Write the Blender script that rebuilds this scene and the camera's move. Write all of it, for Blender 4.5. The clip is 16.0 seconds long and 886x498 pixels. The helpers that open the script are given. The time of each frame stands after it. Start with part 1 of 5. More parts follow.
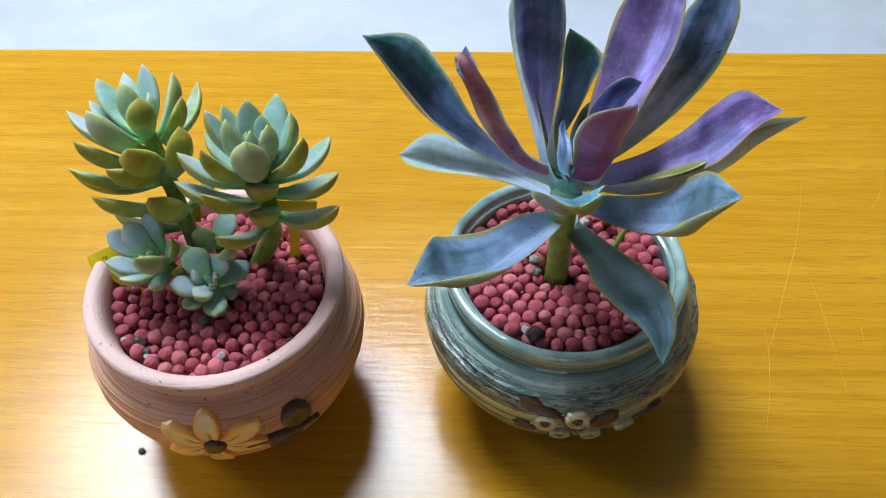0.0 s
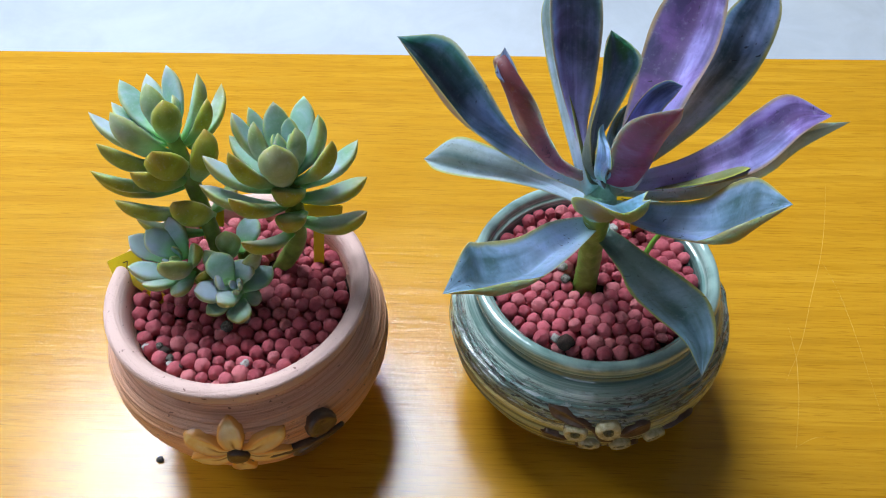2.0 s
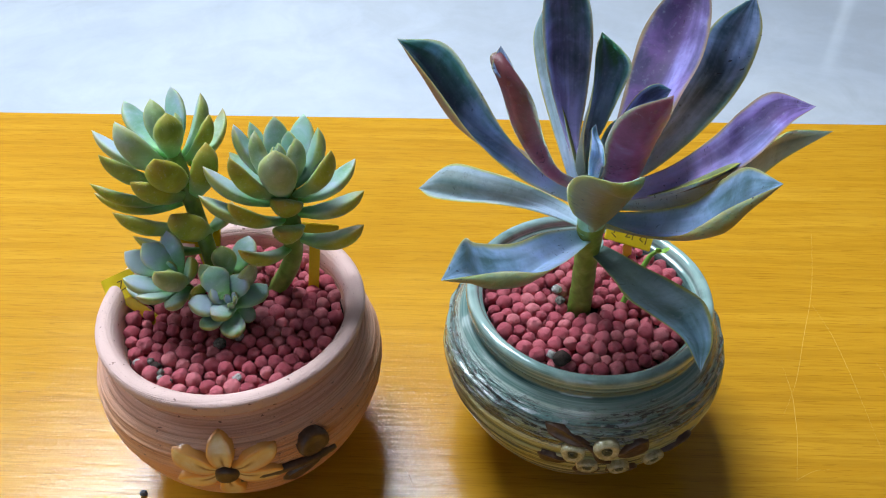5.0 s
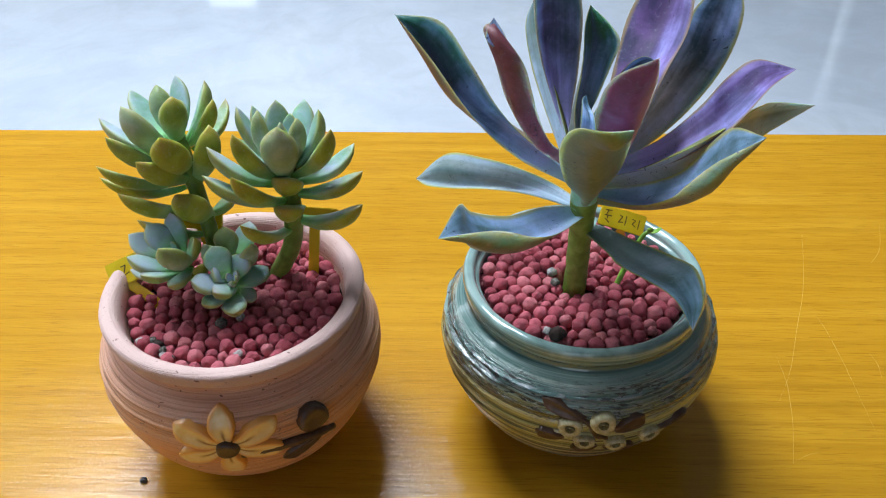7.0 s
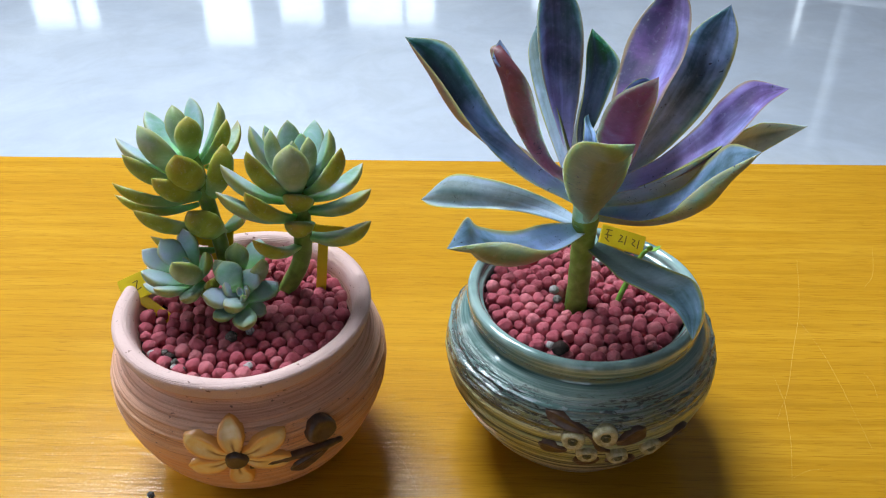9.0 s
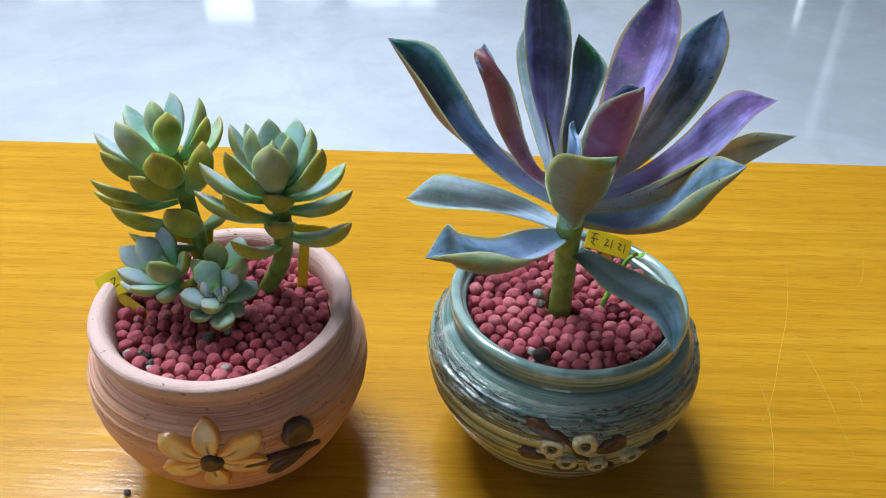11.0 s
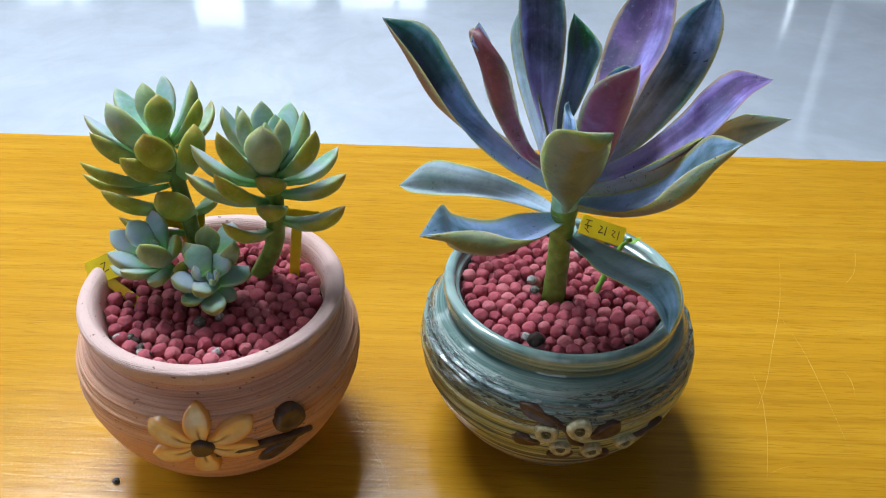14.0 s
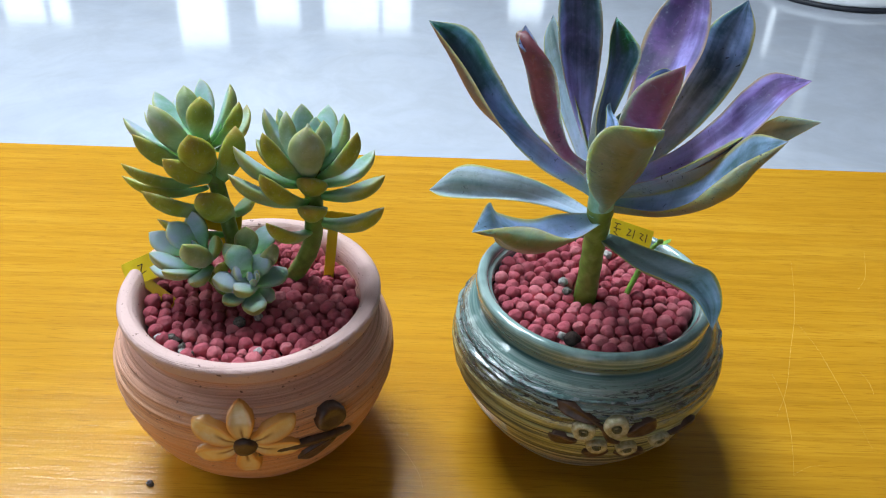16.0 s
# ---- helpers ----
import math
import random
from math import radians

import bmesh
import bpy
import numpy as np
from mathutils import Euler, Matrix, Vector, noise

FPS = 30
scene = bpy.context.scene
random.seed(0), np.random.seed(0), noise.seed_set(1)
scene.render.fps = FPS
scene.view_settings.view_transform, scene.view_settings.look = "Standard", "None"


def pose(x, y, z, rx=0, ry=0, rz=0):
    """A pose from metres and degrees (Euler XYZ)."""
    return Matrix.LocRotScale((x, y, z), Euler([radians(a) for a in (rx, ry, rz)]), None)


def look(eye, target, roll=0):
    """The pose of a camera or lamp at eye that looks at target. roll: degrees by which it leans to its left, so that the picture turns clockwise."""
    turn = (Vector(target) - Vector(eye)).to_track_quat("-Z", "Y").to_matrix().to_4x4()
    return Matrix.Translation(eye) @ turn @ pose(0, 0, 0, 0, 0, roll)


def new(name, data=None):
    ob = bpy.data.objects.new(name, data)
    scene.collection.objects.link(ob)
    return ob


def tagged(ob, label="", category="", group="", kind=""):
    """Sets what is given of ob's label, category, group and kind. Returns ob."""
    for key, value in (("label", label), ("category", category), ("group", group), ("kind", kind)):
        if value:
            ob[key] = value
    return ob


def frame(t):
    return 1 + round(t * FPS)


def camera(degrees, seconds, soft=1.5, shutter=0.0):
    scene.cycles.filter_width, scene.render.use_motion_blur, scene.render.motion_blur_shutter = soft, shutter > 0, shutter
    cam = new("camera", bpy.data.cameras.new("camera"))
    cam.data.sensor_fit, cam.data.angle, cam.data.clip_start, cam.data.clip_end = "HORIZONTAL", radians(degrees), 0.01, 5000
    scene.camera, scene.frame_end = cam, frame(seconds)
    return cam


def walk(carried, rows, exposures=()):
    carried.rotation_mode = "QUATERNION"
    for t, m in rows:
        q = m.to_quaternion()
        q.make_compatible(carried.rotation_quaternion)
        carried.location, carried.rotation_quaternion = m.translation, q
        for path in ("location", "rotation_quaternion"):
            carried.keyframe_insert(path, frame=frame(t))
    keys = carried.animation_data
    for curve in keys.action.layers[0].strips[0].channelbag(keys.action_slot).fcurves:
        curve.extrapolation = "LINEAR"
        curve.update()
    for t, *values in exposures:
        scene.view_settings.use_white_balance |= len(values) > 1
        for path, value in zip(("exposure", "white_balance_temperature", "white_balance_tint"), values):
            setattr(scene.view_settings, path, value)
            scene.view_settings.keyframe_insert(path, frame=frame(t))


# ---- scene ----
cam = camera(55.36, 16.0, soft=1.1)
PATH = [
    (0, (0.0122, 0.0378, 0.3800), (-0.0090, 1.0341, -0.7411), -1.56),
    (0.5, (0.0101, 0.0381, 0.3802), (-0.0120, 1.0352, -0.7403), -1.53),
    (1, (0.0052, 0.0382, 0.3806), (-0.0159, 1.0371, -0.7383), -1.36),
    (1.5, (0.0034, 0.0400, 0.3814), (-0.0190, 1.0405, -0.7360), -1.37),
    (2, (-0.0002, 0.0430, 0.3752), (-0.0212, 1.0459, -0.7401), -1.25),
    (2.5, (-0.0002, 0.0413, 0.3738), (-0.0213, 1.0721, -0.7157), -1.24),
    (3, (-0.0013, 0.0380, 0.3690), (-0.0139, 1.0938, -0.6964), -0.82),
    (3.5, (-0.0037, 0.0258, 0.3562), (-0.0047, 1.1379, -0.6503), -0.12),
    (4, (-0.0036, 0.0229, 0.3526), (-0.0007, 1.1424, -0.6457), 0.04),
    (4.5, (-0.0044, 0.0179, 0.3499), (-0.0007, 1.1457, -0.6391), -0.01),
    (6.8, (-0.0042, -0.0096, 0.3320), (0.0047, 1.1836, -0.5769), -0.40),
    (7, (-0.0046, -0.0133, 0.3292), (0.0056, 1.1839, -0.5745), -0.37),
    (7.5, (-0.0081, -0.0202, 0.3315), (0.0025, 1.1942, -0.5490), -0.27),
    (8, (-0.0072, -0.0258, 0.3320), (0.0055, 1.2033, -0.5277), -0.26),
    (8.5, (-0.0091, -0.0269, 0.3313), (0.0037, 1.2061, -0.5229), -0.22),
    (9, (-0.0093, -0.0273, 0.3272), (0.0097, 1.2098, -0.5209), 0.07),
    (11.5, (-0.0020, -0.0161, 0.3328), (0.0227, 1.1992, -0.5461), 1.39),
    (12, (-0.0032, -0.0169, 0.3296), (0.0245, 1.2009, -0.5457), 1.44),
    (12.5, (-0.0044, -0.0188, 0.3291), (0.0272, 1.2011, -0.5432), 1.65),
    (13, (-0.0034, -0.0194, 0.3278), (0.0316, 1.2007, -0.5441), 1.65),
    (13.5, (-0.0040, -0.0185, 0.3264), (0.0364, 1.2026, -0.5437), 1.81),
    (14, (-0.0040, -0.0207, 0.3231), (0.0374, 1.2027, -0.5438), 1.84),
    (14.5, (-0.0049, -0.0228, 0.3205), (0.0375, 1.2044, -0.5412), 1.93),
    (15, (-0.0073, -0.0240, 0.3198), (0.0334, 1.2067, -0.5368), 1.90),
    (15.5, (-0.0135, -0.0245, 0.3199), (0.0271, 1.2087, -0.5331), 1.82),
    (16, (-0.0284, -0.0295, 0.3184), (0.0444, 1.2137, -0.5179), 2.59),
]
walk(cam, [(t, look(eye, target, roll)) for t, eye, target, roll in PATH])

# ---- world and light ----
world = bpy.data.worlds.new("sky")
scene.world = world
world.use_nodes = True
wn = world.node_tree.nodes
sky = wn.new("ShaderNodeTexSky")
sky.sky_type, sky.sun_disc, sky.sun_elevation, sky.sun_rotation = "NISHITA", False, radians(45), radians(20)
world.node_tree.links.new(sky.outputs[0], wn["Background"].inputs[0])
wn["Background"].inputs[1].default_value = 0.1


def area(name, m, sx, sy, watts, colour):
    data = bpy.data.lights.new(name, "AREA")
    data.shape, data.size, data.size_y, data.energy, data.color = "RECTANGLE", sx, sy, watts, colour
    ob = new(name, data)
    ob.matrix_world = m
    return ob


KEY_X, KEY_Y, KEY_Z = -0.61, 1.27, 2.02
# key source known only by its glare on the table; panel form assumed
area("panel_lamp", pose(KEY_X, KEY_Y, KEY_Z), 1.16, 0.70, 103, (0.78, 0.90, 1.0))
SIDE_X, SIDE_Y = -2.15, 0.66
# unseen side lamp, added for the glaze's left highlight and the leaves
area("side_panel_lamp", pose(SIDE_X, SIDE_Y, KEY_Z), 1.16, 0.70, 32, (0.78, 0.90, 1.0))
area("daylight_lamp", look((-0.2, 8.35, 1.15), (-0.2, 0, 0.6)), 8.4, 1.9, 150, (0.80, 0.92, 1.0))
area("west_window_lamp", look((-4.45, 2.3, 0.78), (0, 2.3, 0.78)), 3.4, 1.9, 60, (0.80, 0.91, 1.0))
# added fill for the fronts of leaves and pots; no window is known there
area("south_window_lamp", look((-0.6, -3.05, 0.95), (-0.6, 0, 0.6)), 1.6, 1.4, 10, (0.76, 0.86, 1.0))


# ---- materials ----
class Mat:
    """A node material round one principled shader."""

    def __init__(self, name, rough=0.5, metal=0.0, **more):
        self.m = bpy.data.materials.new(name)
        self.m.use_nodes = True
        self.nt = self.m.node_tree
        self.b = self.nt.nodes["Principled BSDF"]
        self.b.inputs["Roughness"].default_value = rough
        self.b.inputs["Metallic"].default_value = metal
        for k, v in more.items():
            self.b.inputs[k.replace("_", " ")].default_value = v

    def node(self, kind, **sets):
        n = self.nt.nodes.new(kind)
        for k, v in sets.items():
            if k in n.inputs.keys():
                n.inputs[k].default_value = v
        return n

    def link(self, a, b):
        self.nt.links.new(a, b)

    def coords(self, scale=(1, 1, 1), rot=(0, 0, 0), source="Object"):
        tc = self.nt.nodes.new("ShaderNodeTexCoord")
        mp = self.nt.nodes.new("ShaderNodeMapping")
        mp.inputs["Scale"].default_value = scale
        mp.inputs["Rotation"].default_value = rot
        self.link(tc.outputs[source], mp.inputs[0])
        return mp.outputs[0]

    def noise(self, vec, scale, detail=4, rough=0.55, dist=0.0):
        n = self.node("ShaderNodeTexNoise", Scale=scale, Detail=detail, Roughness=rough, Distortion=dist)
        self.link(vec, n.inputs["Vector"])
        return n.outputs["Fac"]

    def ramp(self, fac, *stops):
        n = self.nt.nodes.new("ShaderNodeValToRGB")
        e = n.color_ramp.elements
        while len(e) < len(stops):
            e.new(0.5)
        for el, (p, c) in zip(e, stops):
            el.position = p
            el.color = (*c, 1) if isinstance(c, tuple) else (c, c, c, 1)
        self.link(fac, n.inputs[0])
        return n.outputs[0]

    def mix(self, fac, a, b, mode="MIX"):
        n = self.nt.nodes.new("ShaderNodeMix")
        n.data_type, n.blend_type = "RGBA", mode
        for sock, v in ((n.inputs[0], fac), (n.inputs[6], a), (n.inputs[7], b)):
            if isinstance(v, (int, float)):
                sock.default_value = v if sock.type == "VALUE" else (v, v, v, 1)
            elif isinstance(v, tuple):
                sock.default_value = (*v, 1)
            else:
                self.link(v, sock)
        return n.outputs[2]

    def math(self, op, a, b=0.0, clamp=False):
        n = self.nt.nodes.new("ShaderNodeMath")
        n.operation, n.use_clamp = op, clamp
        for sock, v in ((n.inputs[0], a), (n.inputs[1], b)):
            if isinstance(v, (int, float)):
                sock.default_value = v
            else:
                self.link(v, sock)
        return n.outputs[0]

    def bump(self, height, strength, dist):
        n = self.node("ShaderNodeBump", Strength=strength, Distance=dist)
        self.link(height, n.inputs["Height"])
        if self.b.inputs["Normal"].links:
            self.link(self.b.inputs["Normal"].links[0].from_socket, n.inputs["Normal"])
        self.link(n.outputs[0], self.b.inputs["Normal"])

    def colour(self, sock):
        self.link(sock, self.b.inputs["Base Color"])

    def rough(self, sock):
        self.link(sock, self.b.inputs["Roughness"])


def wood_material():
    m = Mat("varnished_wood", 0.4, IOR=1.46)
    fine = m.noise(m.coords((30, 640, 60)), 1.0, 5, 0.65, 0.8)
    pores = m.noise(m.coords((48, 1150, 60)), 1.0, 3, 0.55, 0.3)
    wide = m.noise(m.coords((2.6, 34, 10)), 1.0, 6, 0.62, 1.6)
    blot = m.noise(m.coords((7, 9, 9)), 1.0, 4, 0.55)
    rings = m.nt.nodes.new("ShaderNodeTexWave")
    rings.wave_type, rings.bands_direction = "BANDS", "Y"
    rings.inputs["Scale"].default_value = 21
    rings.inputs["Distortion"].default_value = 7.0
    rings.inputs["Detail"].default_value = 3.0
    rings.inputs["Detail Scale"].default_value = 0.7
    m.link(m.coords((0.16, 1, 1)), rings.inputs["Vector"])
    base = m.ramp(wide, (0.3, (0.475, 0.215, 0.008)), (0.5, (0.535, 0.258, 0.012)), (0.72, (0.60, 0.305, 0.020)))
    base = m.mix(m.ramp(blot, (0.35, 0.35), (0.55, 0.0)), base, (0.47, 0.212, 0.008))
    base = m.mix(m.math("MULTIPLY", m.ramp(rings.outputs["Fac"], (0.06, 0.42), (0.30, 0.0)), m.ramp(blot, (0.38, 0.25), (0.62, 1.0))), base, (0.37, 0.160, 0.006))
    base = m.mix(m.ramp(fine, (0.37, 0.48), (0.48, 0.0)), base, (0.39, 0.170, 0.006))
    base = m.mix(m.ramp(pores, (0.34, 0.55), (0.42, 0.0)), base, (0.30, 0.115, 0.004))
    base = m.mix(m.ramp(fine, (0.55, 0.0), (0.72, 0.18)), base, (0.66, 0.39, 0.04))
    m.colour(base)
    m.rough(m.ramp(blot, (0.3, 0.16), (0.7, 0.25)))
    m.bump(fine, 0.16, 0.0004)
    m.bump(m.noise(m.coords((16, 190, 40)), 1.0, 3, 0.6, 0.5), 0.20, 0.0009)
    return m.m


def zone_nodes(m):
    at = m.nt.nodes.new("ShaderNodeAttribute")
    at.attribute_name = "zone"
    sep = m.nt.nodes.new("ShaderNodeSeparateColor")
    m.link(at.outputs["Color"], sep.inputs[0])
    return sep.outputs[0], sep.outputs[1], sep.outputs[2], at.outputs["Alpha"]


def broad_leaf_material():
    m = Mat("waxy_broad_leaf", 0.42, Subsurface_Weight=0.32, Subsurface_Scale=0.006, IOR=1.42, Specular_IOR_Level=0.22)
    m.b.inputs["Subsurface Radius"].default_value = (0.45, 0.75, 0.65)
    side, along, purple, under = zone_nodes(m)
    across = m.math("ABSOLUTE", m.math("SUBTRACT", m.math("MULTIPLY", side, 2.0), 1.0))
    at = m.nt.nodes.new("ShaderNodeAttribute")
    at.attribute_name = "shade"
    sp = m.nt.nodes.new("ShaderNodeSeparateColor")
    m.link(at.outputs["Color"], sp.inputs[0])
    dusk, half, cool, pale = sp.outputs[0], sp.outputs[1], sp.outputs[2], at.outputs["Alpha"]
    vec = m.coords((1, 1, 1))
    n1 = m.noise(vec, 70, 4, 0.55, 0.6)
    n2 = m.noise(vec, 480, 4, 0.65)
    n3 = m.noise(vec, 30, 2, 0.5, 0.3)
    comb = m.nt.nodes.new("ShaderNodeCombineXYZ")
    m.link(m.math("MULTIPLY", side, 3.4), comb.inputs[0])
    m.link(m.math("MULTIPLY", along, 1.0), comb.inputs[1])
    m.link(m.math("MULTIPLY", n3, 1.6), comb.inputs[2])
    streak = m.noise(comb.outputs[0], 1.9, 2, 0.5, 0.15)
    tone = m.math("ADD", m.math("MULTIPLY", n1, 0.55), m.math("MULTIPLY", streak, 0.45))
    # the pale blue and lilac ends carry sky sheen along with wax bloom
    green = m.ramp(tone, (0.36, (0.030, 0.120, 0.140)), (0.50, (0.150, 0.305, 0.455)), (0.64, (0.33, 0.50, 0.82)))
    violet = m.ramp(tone, (0.36, (0.085, 0.045, 0.165)), (0.50, (0.205, 0.130, 0.385)), (0.64, (0.36, 0.30, 0.72)))
    pf = m.math("MULTIPLY", purple, m.ramp(n3, (0.30, 0.60), (0.55, 1.0)))
    top = m.mix(pf, green, violet)
    # leaf feet lightened to lilac and mint: their translucent glow as colour
    top = m.mix(m.ramp(along, (0.18, 0.90), (0.58, 0.0)), top, m.mix(pf, (0.38, 0.52, 0.76), (0.50, 0.44, 0.82)))
    top = m.mix(m.ramp(along, (0.08, 1.0), (0.28, 0.0)), top, (0.36, 0.68, 0.56))
    # dark green tips; on the narrow inner leaf this holds its shade too
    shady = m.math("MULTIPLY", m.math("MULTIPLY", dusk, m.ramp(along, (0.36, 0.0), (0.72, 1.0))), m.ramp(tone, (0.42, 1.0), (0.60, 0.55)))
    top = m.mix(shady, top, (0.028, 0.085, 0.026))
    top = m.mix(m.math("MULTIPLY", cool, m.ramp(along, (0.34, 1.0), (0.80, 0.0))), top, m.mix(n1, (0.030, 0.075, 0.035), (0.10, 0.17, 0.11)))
    wavy = m.math("ADD", side, m.math("MULTIPLY", m.math("SUBTRACT", n3, 0.5), 0.35))
    # one half painted darker, as the fold turns it from the light
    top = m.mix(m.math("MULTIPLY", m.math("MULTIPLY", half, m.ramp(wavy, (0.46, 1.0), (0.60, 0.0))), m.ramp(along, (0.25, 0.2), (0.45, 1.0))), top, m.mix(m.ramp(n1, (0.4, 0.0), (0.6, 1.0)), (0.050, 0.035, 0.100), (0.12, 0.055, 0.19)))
    top = m.mix(m.math("MULTIPLY", pale, m.ramp(along, (0.1, 0.4), (0.5, 1.0))), top, m.mix(n1, (0.28, 0.33, 0.32), (0.48, 0.51, 0.53)))
    # dark midrib stripe, with the keel's shadow put into its colour
    rib_shade = m.math("MULTIPLY", m.ramp(across, (0.05, 0.8), (0.34, 0.0)), m.ramp(along, (0.42, 0.0), (0.62, 1.0), (0.86, 1.0), (0.97, 0.0)))
    top = m.mix(m.math("MULTIPLY", rib_shade, m.ramp(n3, (0.35, 0.4), (0.6, 1.0))), top, m.mix(pf, (0.030, 0.085, 0.080), (0.075, 0.040, 0.120)))
    low = m.ramp(n1, (0.3, (0.135, 0.165, 0.050)), (0.6, (0.21, 0.240, 0.095)), (0.8, (0.28, 0.295, 0.155)))
    flush = m.ramp(n1, (0.3, (0.200, 0.030, 0.060)), (0.6, (0.400, 0.085, 0.190)), (0.85, (0.46, 0.20, 0.34)))
    low = m.mix(m.math("MULTIPLY", purple, 0.95), low, flush)
    # the same foot glow, painted on the underside
    low = m.mix(m.ramp(along, (0.05, 0.9), (0.32, 0.0)), low, (0.34, 0.50, 0.34))
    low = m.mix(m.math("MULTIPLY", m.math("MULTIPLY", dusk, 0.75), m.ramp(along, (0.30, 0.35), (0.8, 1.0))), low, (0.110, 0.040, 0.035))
    low = m.mix(m.ramp(m.noise(vec, 120, 3, 0.6, 1.5), (0.60, 0.0), (0.72, 0.5)), low, (0.30, 0.13, 0.06))
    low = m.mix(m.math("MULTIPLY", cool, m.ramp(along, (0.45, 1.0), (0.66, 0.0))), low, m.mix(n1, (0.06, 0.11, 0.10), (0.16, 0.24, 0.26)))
    col = m.mix(m.ramp(under, (0.35, 0.0), (0.65, 1.0)), top, low)
    margin = m.mix(m.math("MULTIPLY", purple, 0.85), (0.37, 0.39, 0.06), (0.27, 0.16, 0.10))
    col = m.mix(m.math("MULTIPLY", m.ramp(m.math("ADD", across, m.math("MULTIPLY", m.math("SUBTRACT", n1, 0.5), 0.22)), (0.85, 0.0), (0.95, 0.85)), m.ramp(along, (0.12, 0.0), (0.4, 1.0))), col, margin)
    col = m.mix(m.ramp(n2, (0.32, 0.4), (0.44, 0.0)), col, m.mix(0.5, col, (0.03, 0.04, 0.06)))
    col = m.mix(m.ramp(n2, (0.57, 0.0), (0.74, 0.16)), col, (0.48, 0.53, 0.66))
    scar = m.math("MULTIPLY", m.ramp(m.noise(vec, 230, 2, 0.5, 2.5), (0.675, 0.0), (0.695, 0.85)), m.ramp(n3, (0.50, 0.0), (0.58, 1.0)))
    col = m.mix(scar, col, (0.030, 0.026, 0.045))
    m.colour(col)
    m.rough(m.ramp(n1, (0.3, 0.34), (0.7, 0.48)))
    m.bump(tone, 0.30, 0.0014)
    m.bump(n2, 0.10, 0.0003)
    return m.m


def plump_leaf_material():
    m = Mat("waxy_plump_leaf", 0.45, Subsurface_Weight=0.30, Subsurface_Scale=0.006, Specular_IOR_Level=0.30, IOR=1.42)
    m.b.inputs["Subsurface Radius"].default_value = (0.6, 1.0, 0.35)
    across, along, olive, under = zone_nodes(m)
    vec = m.coords((1, 1, 1))
    n1 = m.noise(vec, 110, 4, 0.55, 0.4)
    n2 = m.noise(vec, 700, 3, 0.6)
    n4 = m.noise(vec, 42, 2, 0.5)
    blue = m.ramp(n1, (0.3, (0.18, 0.36, 0.24)), (0.55, (0.265, 0.445, 0.405)), (0.75, (0.43, 0.53, 0.70)))
    oliv = m.ramp(n1, (0.3, (0.205, 0.240, 0.022)), (0.55, (0.31, 0.355, 0.045)), (0.75, (0.40, 0.45, 0.10)))
    f = m.math("ADD", m.math("MULTIPLY", olive, 0.72), m.math("MULTIPLY", under, 0.52))
    f = m.math("MULTIPLY", f, m.ramp(along, (0.10, 0.30), (0.60, 1.0)), True)
    col = m.mix(f, blue, oliv)
    # lilac reflection of the sky on upper faces, put into the colour
    sky_sheen = m.math("MULTIPLY", m.ramp(n4, (0.44, 0.0), (0.64, 0.48)), m.math("SUBTRACT", 1.0, f, True))
    col = m.mix(sky_sheen, col, (0.56, 0.56, 0.80))
    # green foot: the glow through the leaf base is painted on
    col = m.mix(m.ramp(along, (0.08, 0.85), (0.52, 0.0)), col, (0.24, 0.54, 0.15))
    col = m.mix(m.math("MULTIPLY", m.ramp(across, (0.72, 0.0), (0.98, 0.50)), m.ramp(along, (0.35, 0.0), (0.7, 1.0))), col, (0.44, 0.40, 0.06))
    col = m.mix(m.math("MULTIPLY", m.ramp(along, (0.78, 0.0), (1.0, 0.75)), m.math("ADD", m.math("MULTIPLY", olive, 0.7), 0.3)), col, (0.42, 0.22, 0.05))
    col = m.mix(m.ramp(n2, (0.58, 0.0), (0.76, 0.24)), col, (0.567, 0.620, 0.660))
    m.colour(col)
    m.rough(m.ramp(n1, (0.3, 0.34), (0.7, 0.52)))
    m.bump(n1, 0.2, 0.0008)
    m.bump(n2, 0.08, 0.0002)
    return m.m


def stem_material():
    m = Mat("green_stem", 0.5, Subsurface_Weight=0.05, Subsurface_Scale=0.003)
    vec = m.coords()
    n = m.noise(vec, 130, 4, 0.6, 0.4)
    col = m.ramp(n, (0.3, (0.11, 0.17, 0.02)), (0.55, (0.19, 0.29, 0.04)), (0.78, (0.29, 0.40, 0.10)))
    col = m.mix(m.ramp(m.noise(m.coords((1, 1, 5)), 150, 3), (0.6, 0.0), (0.72, 0.4)), col, (0.20, 0.13, 0.06))
    m.colour(col)
    m.bump(n, 0.4, 0.0008)
    return m.m


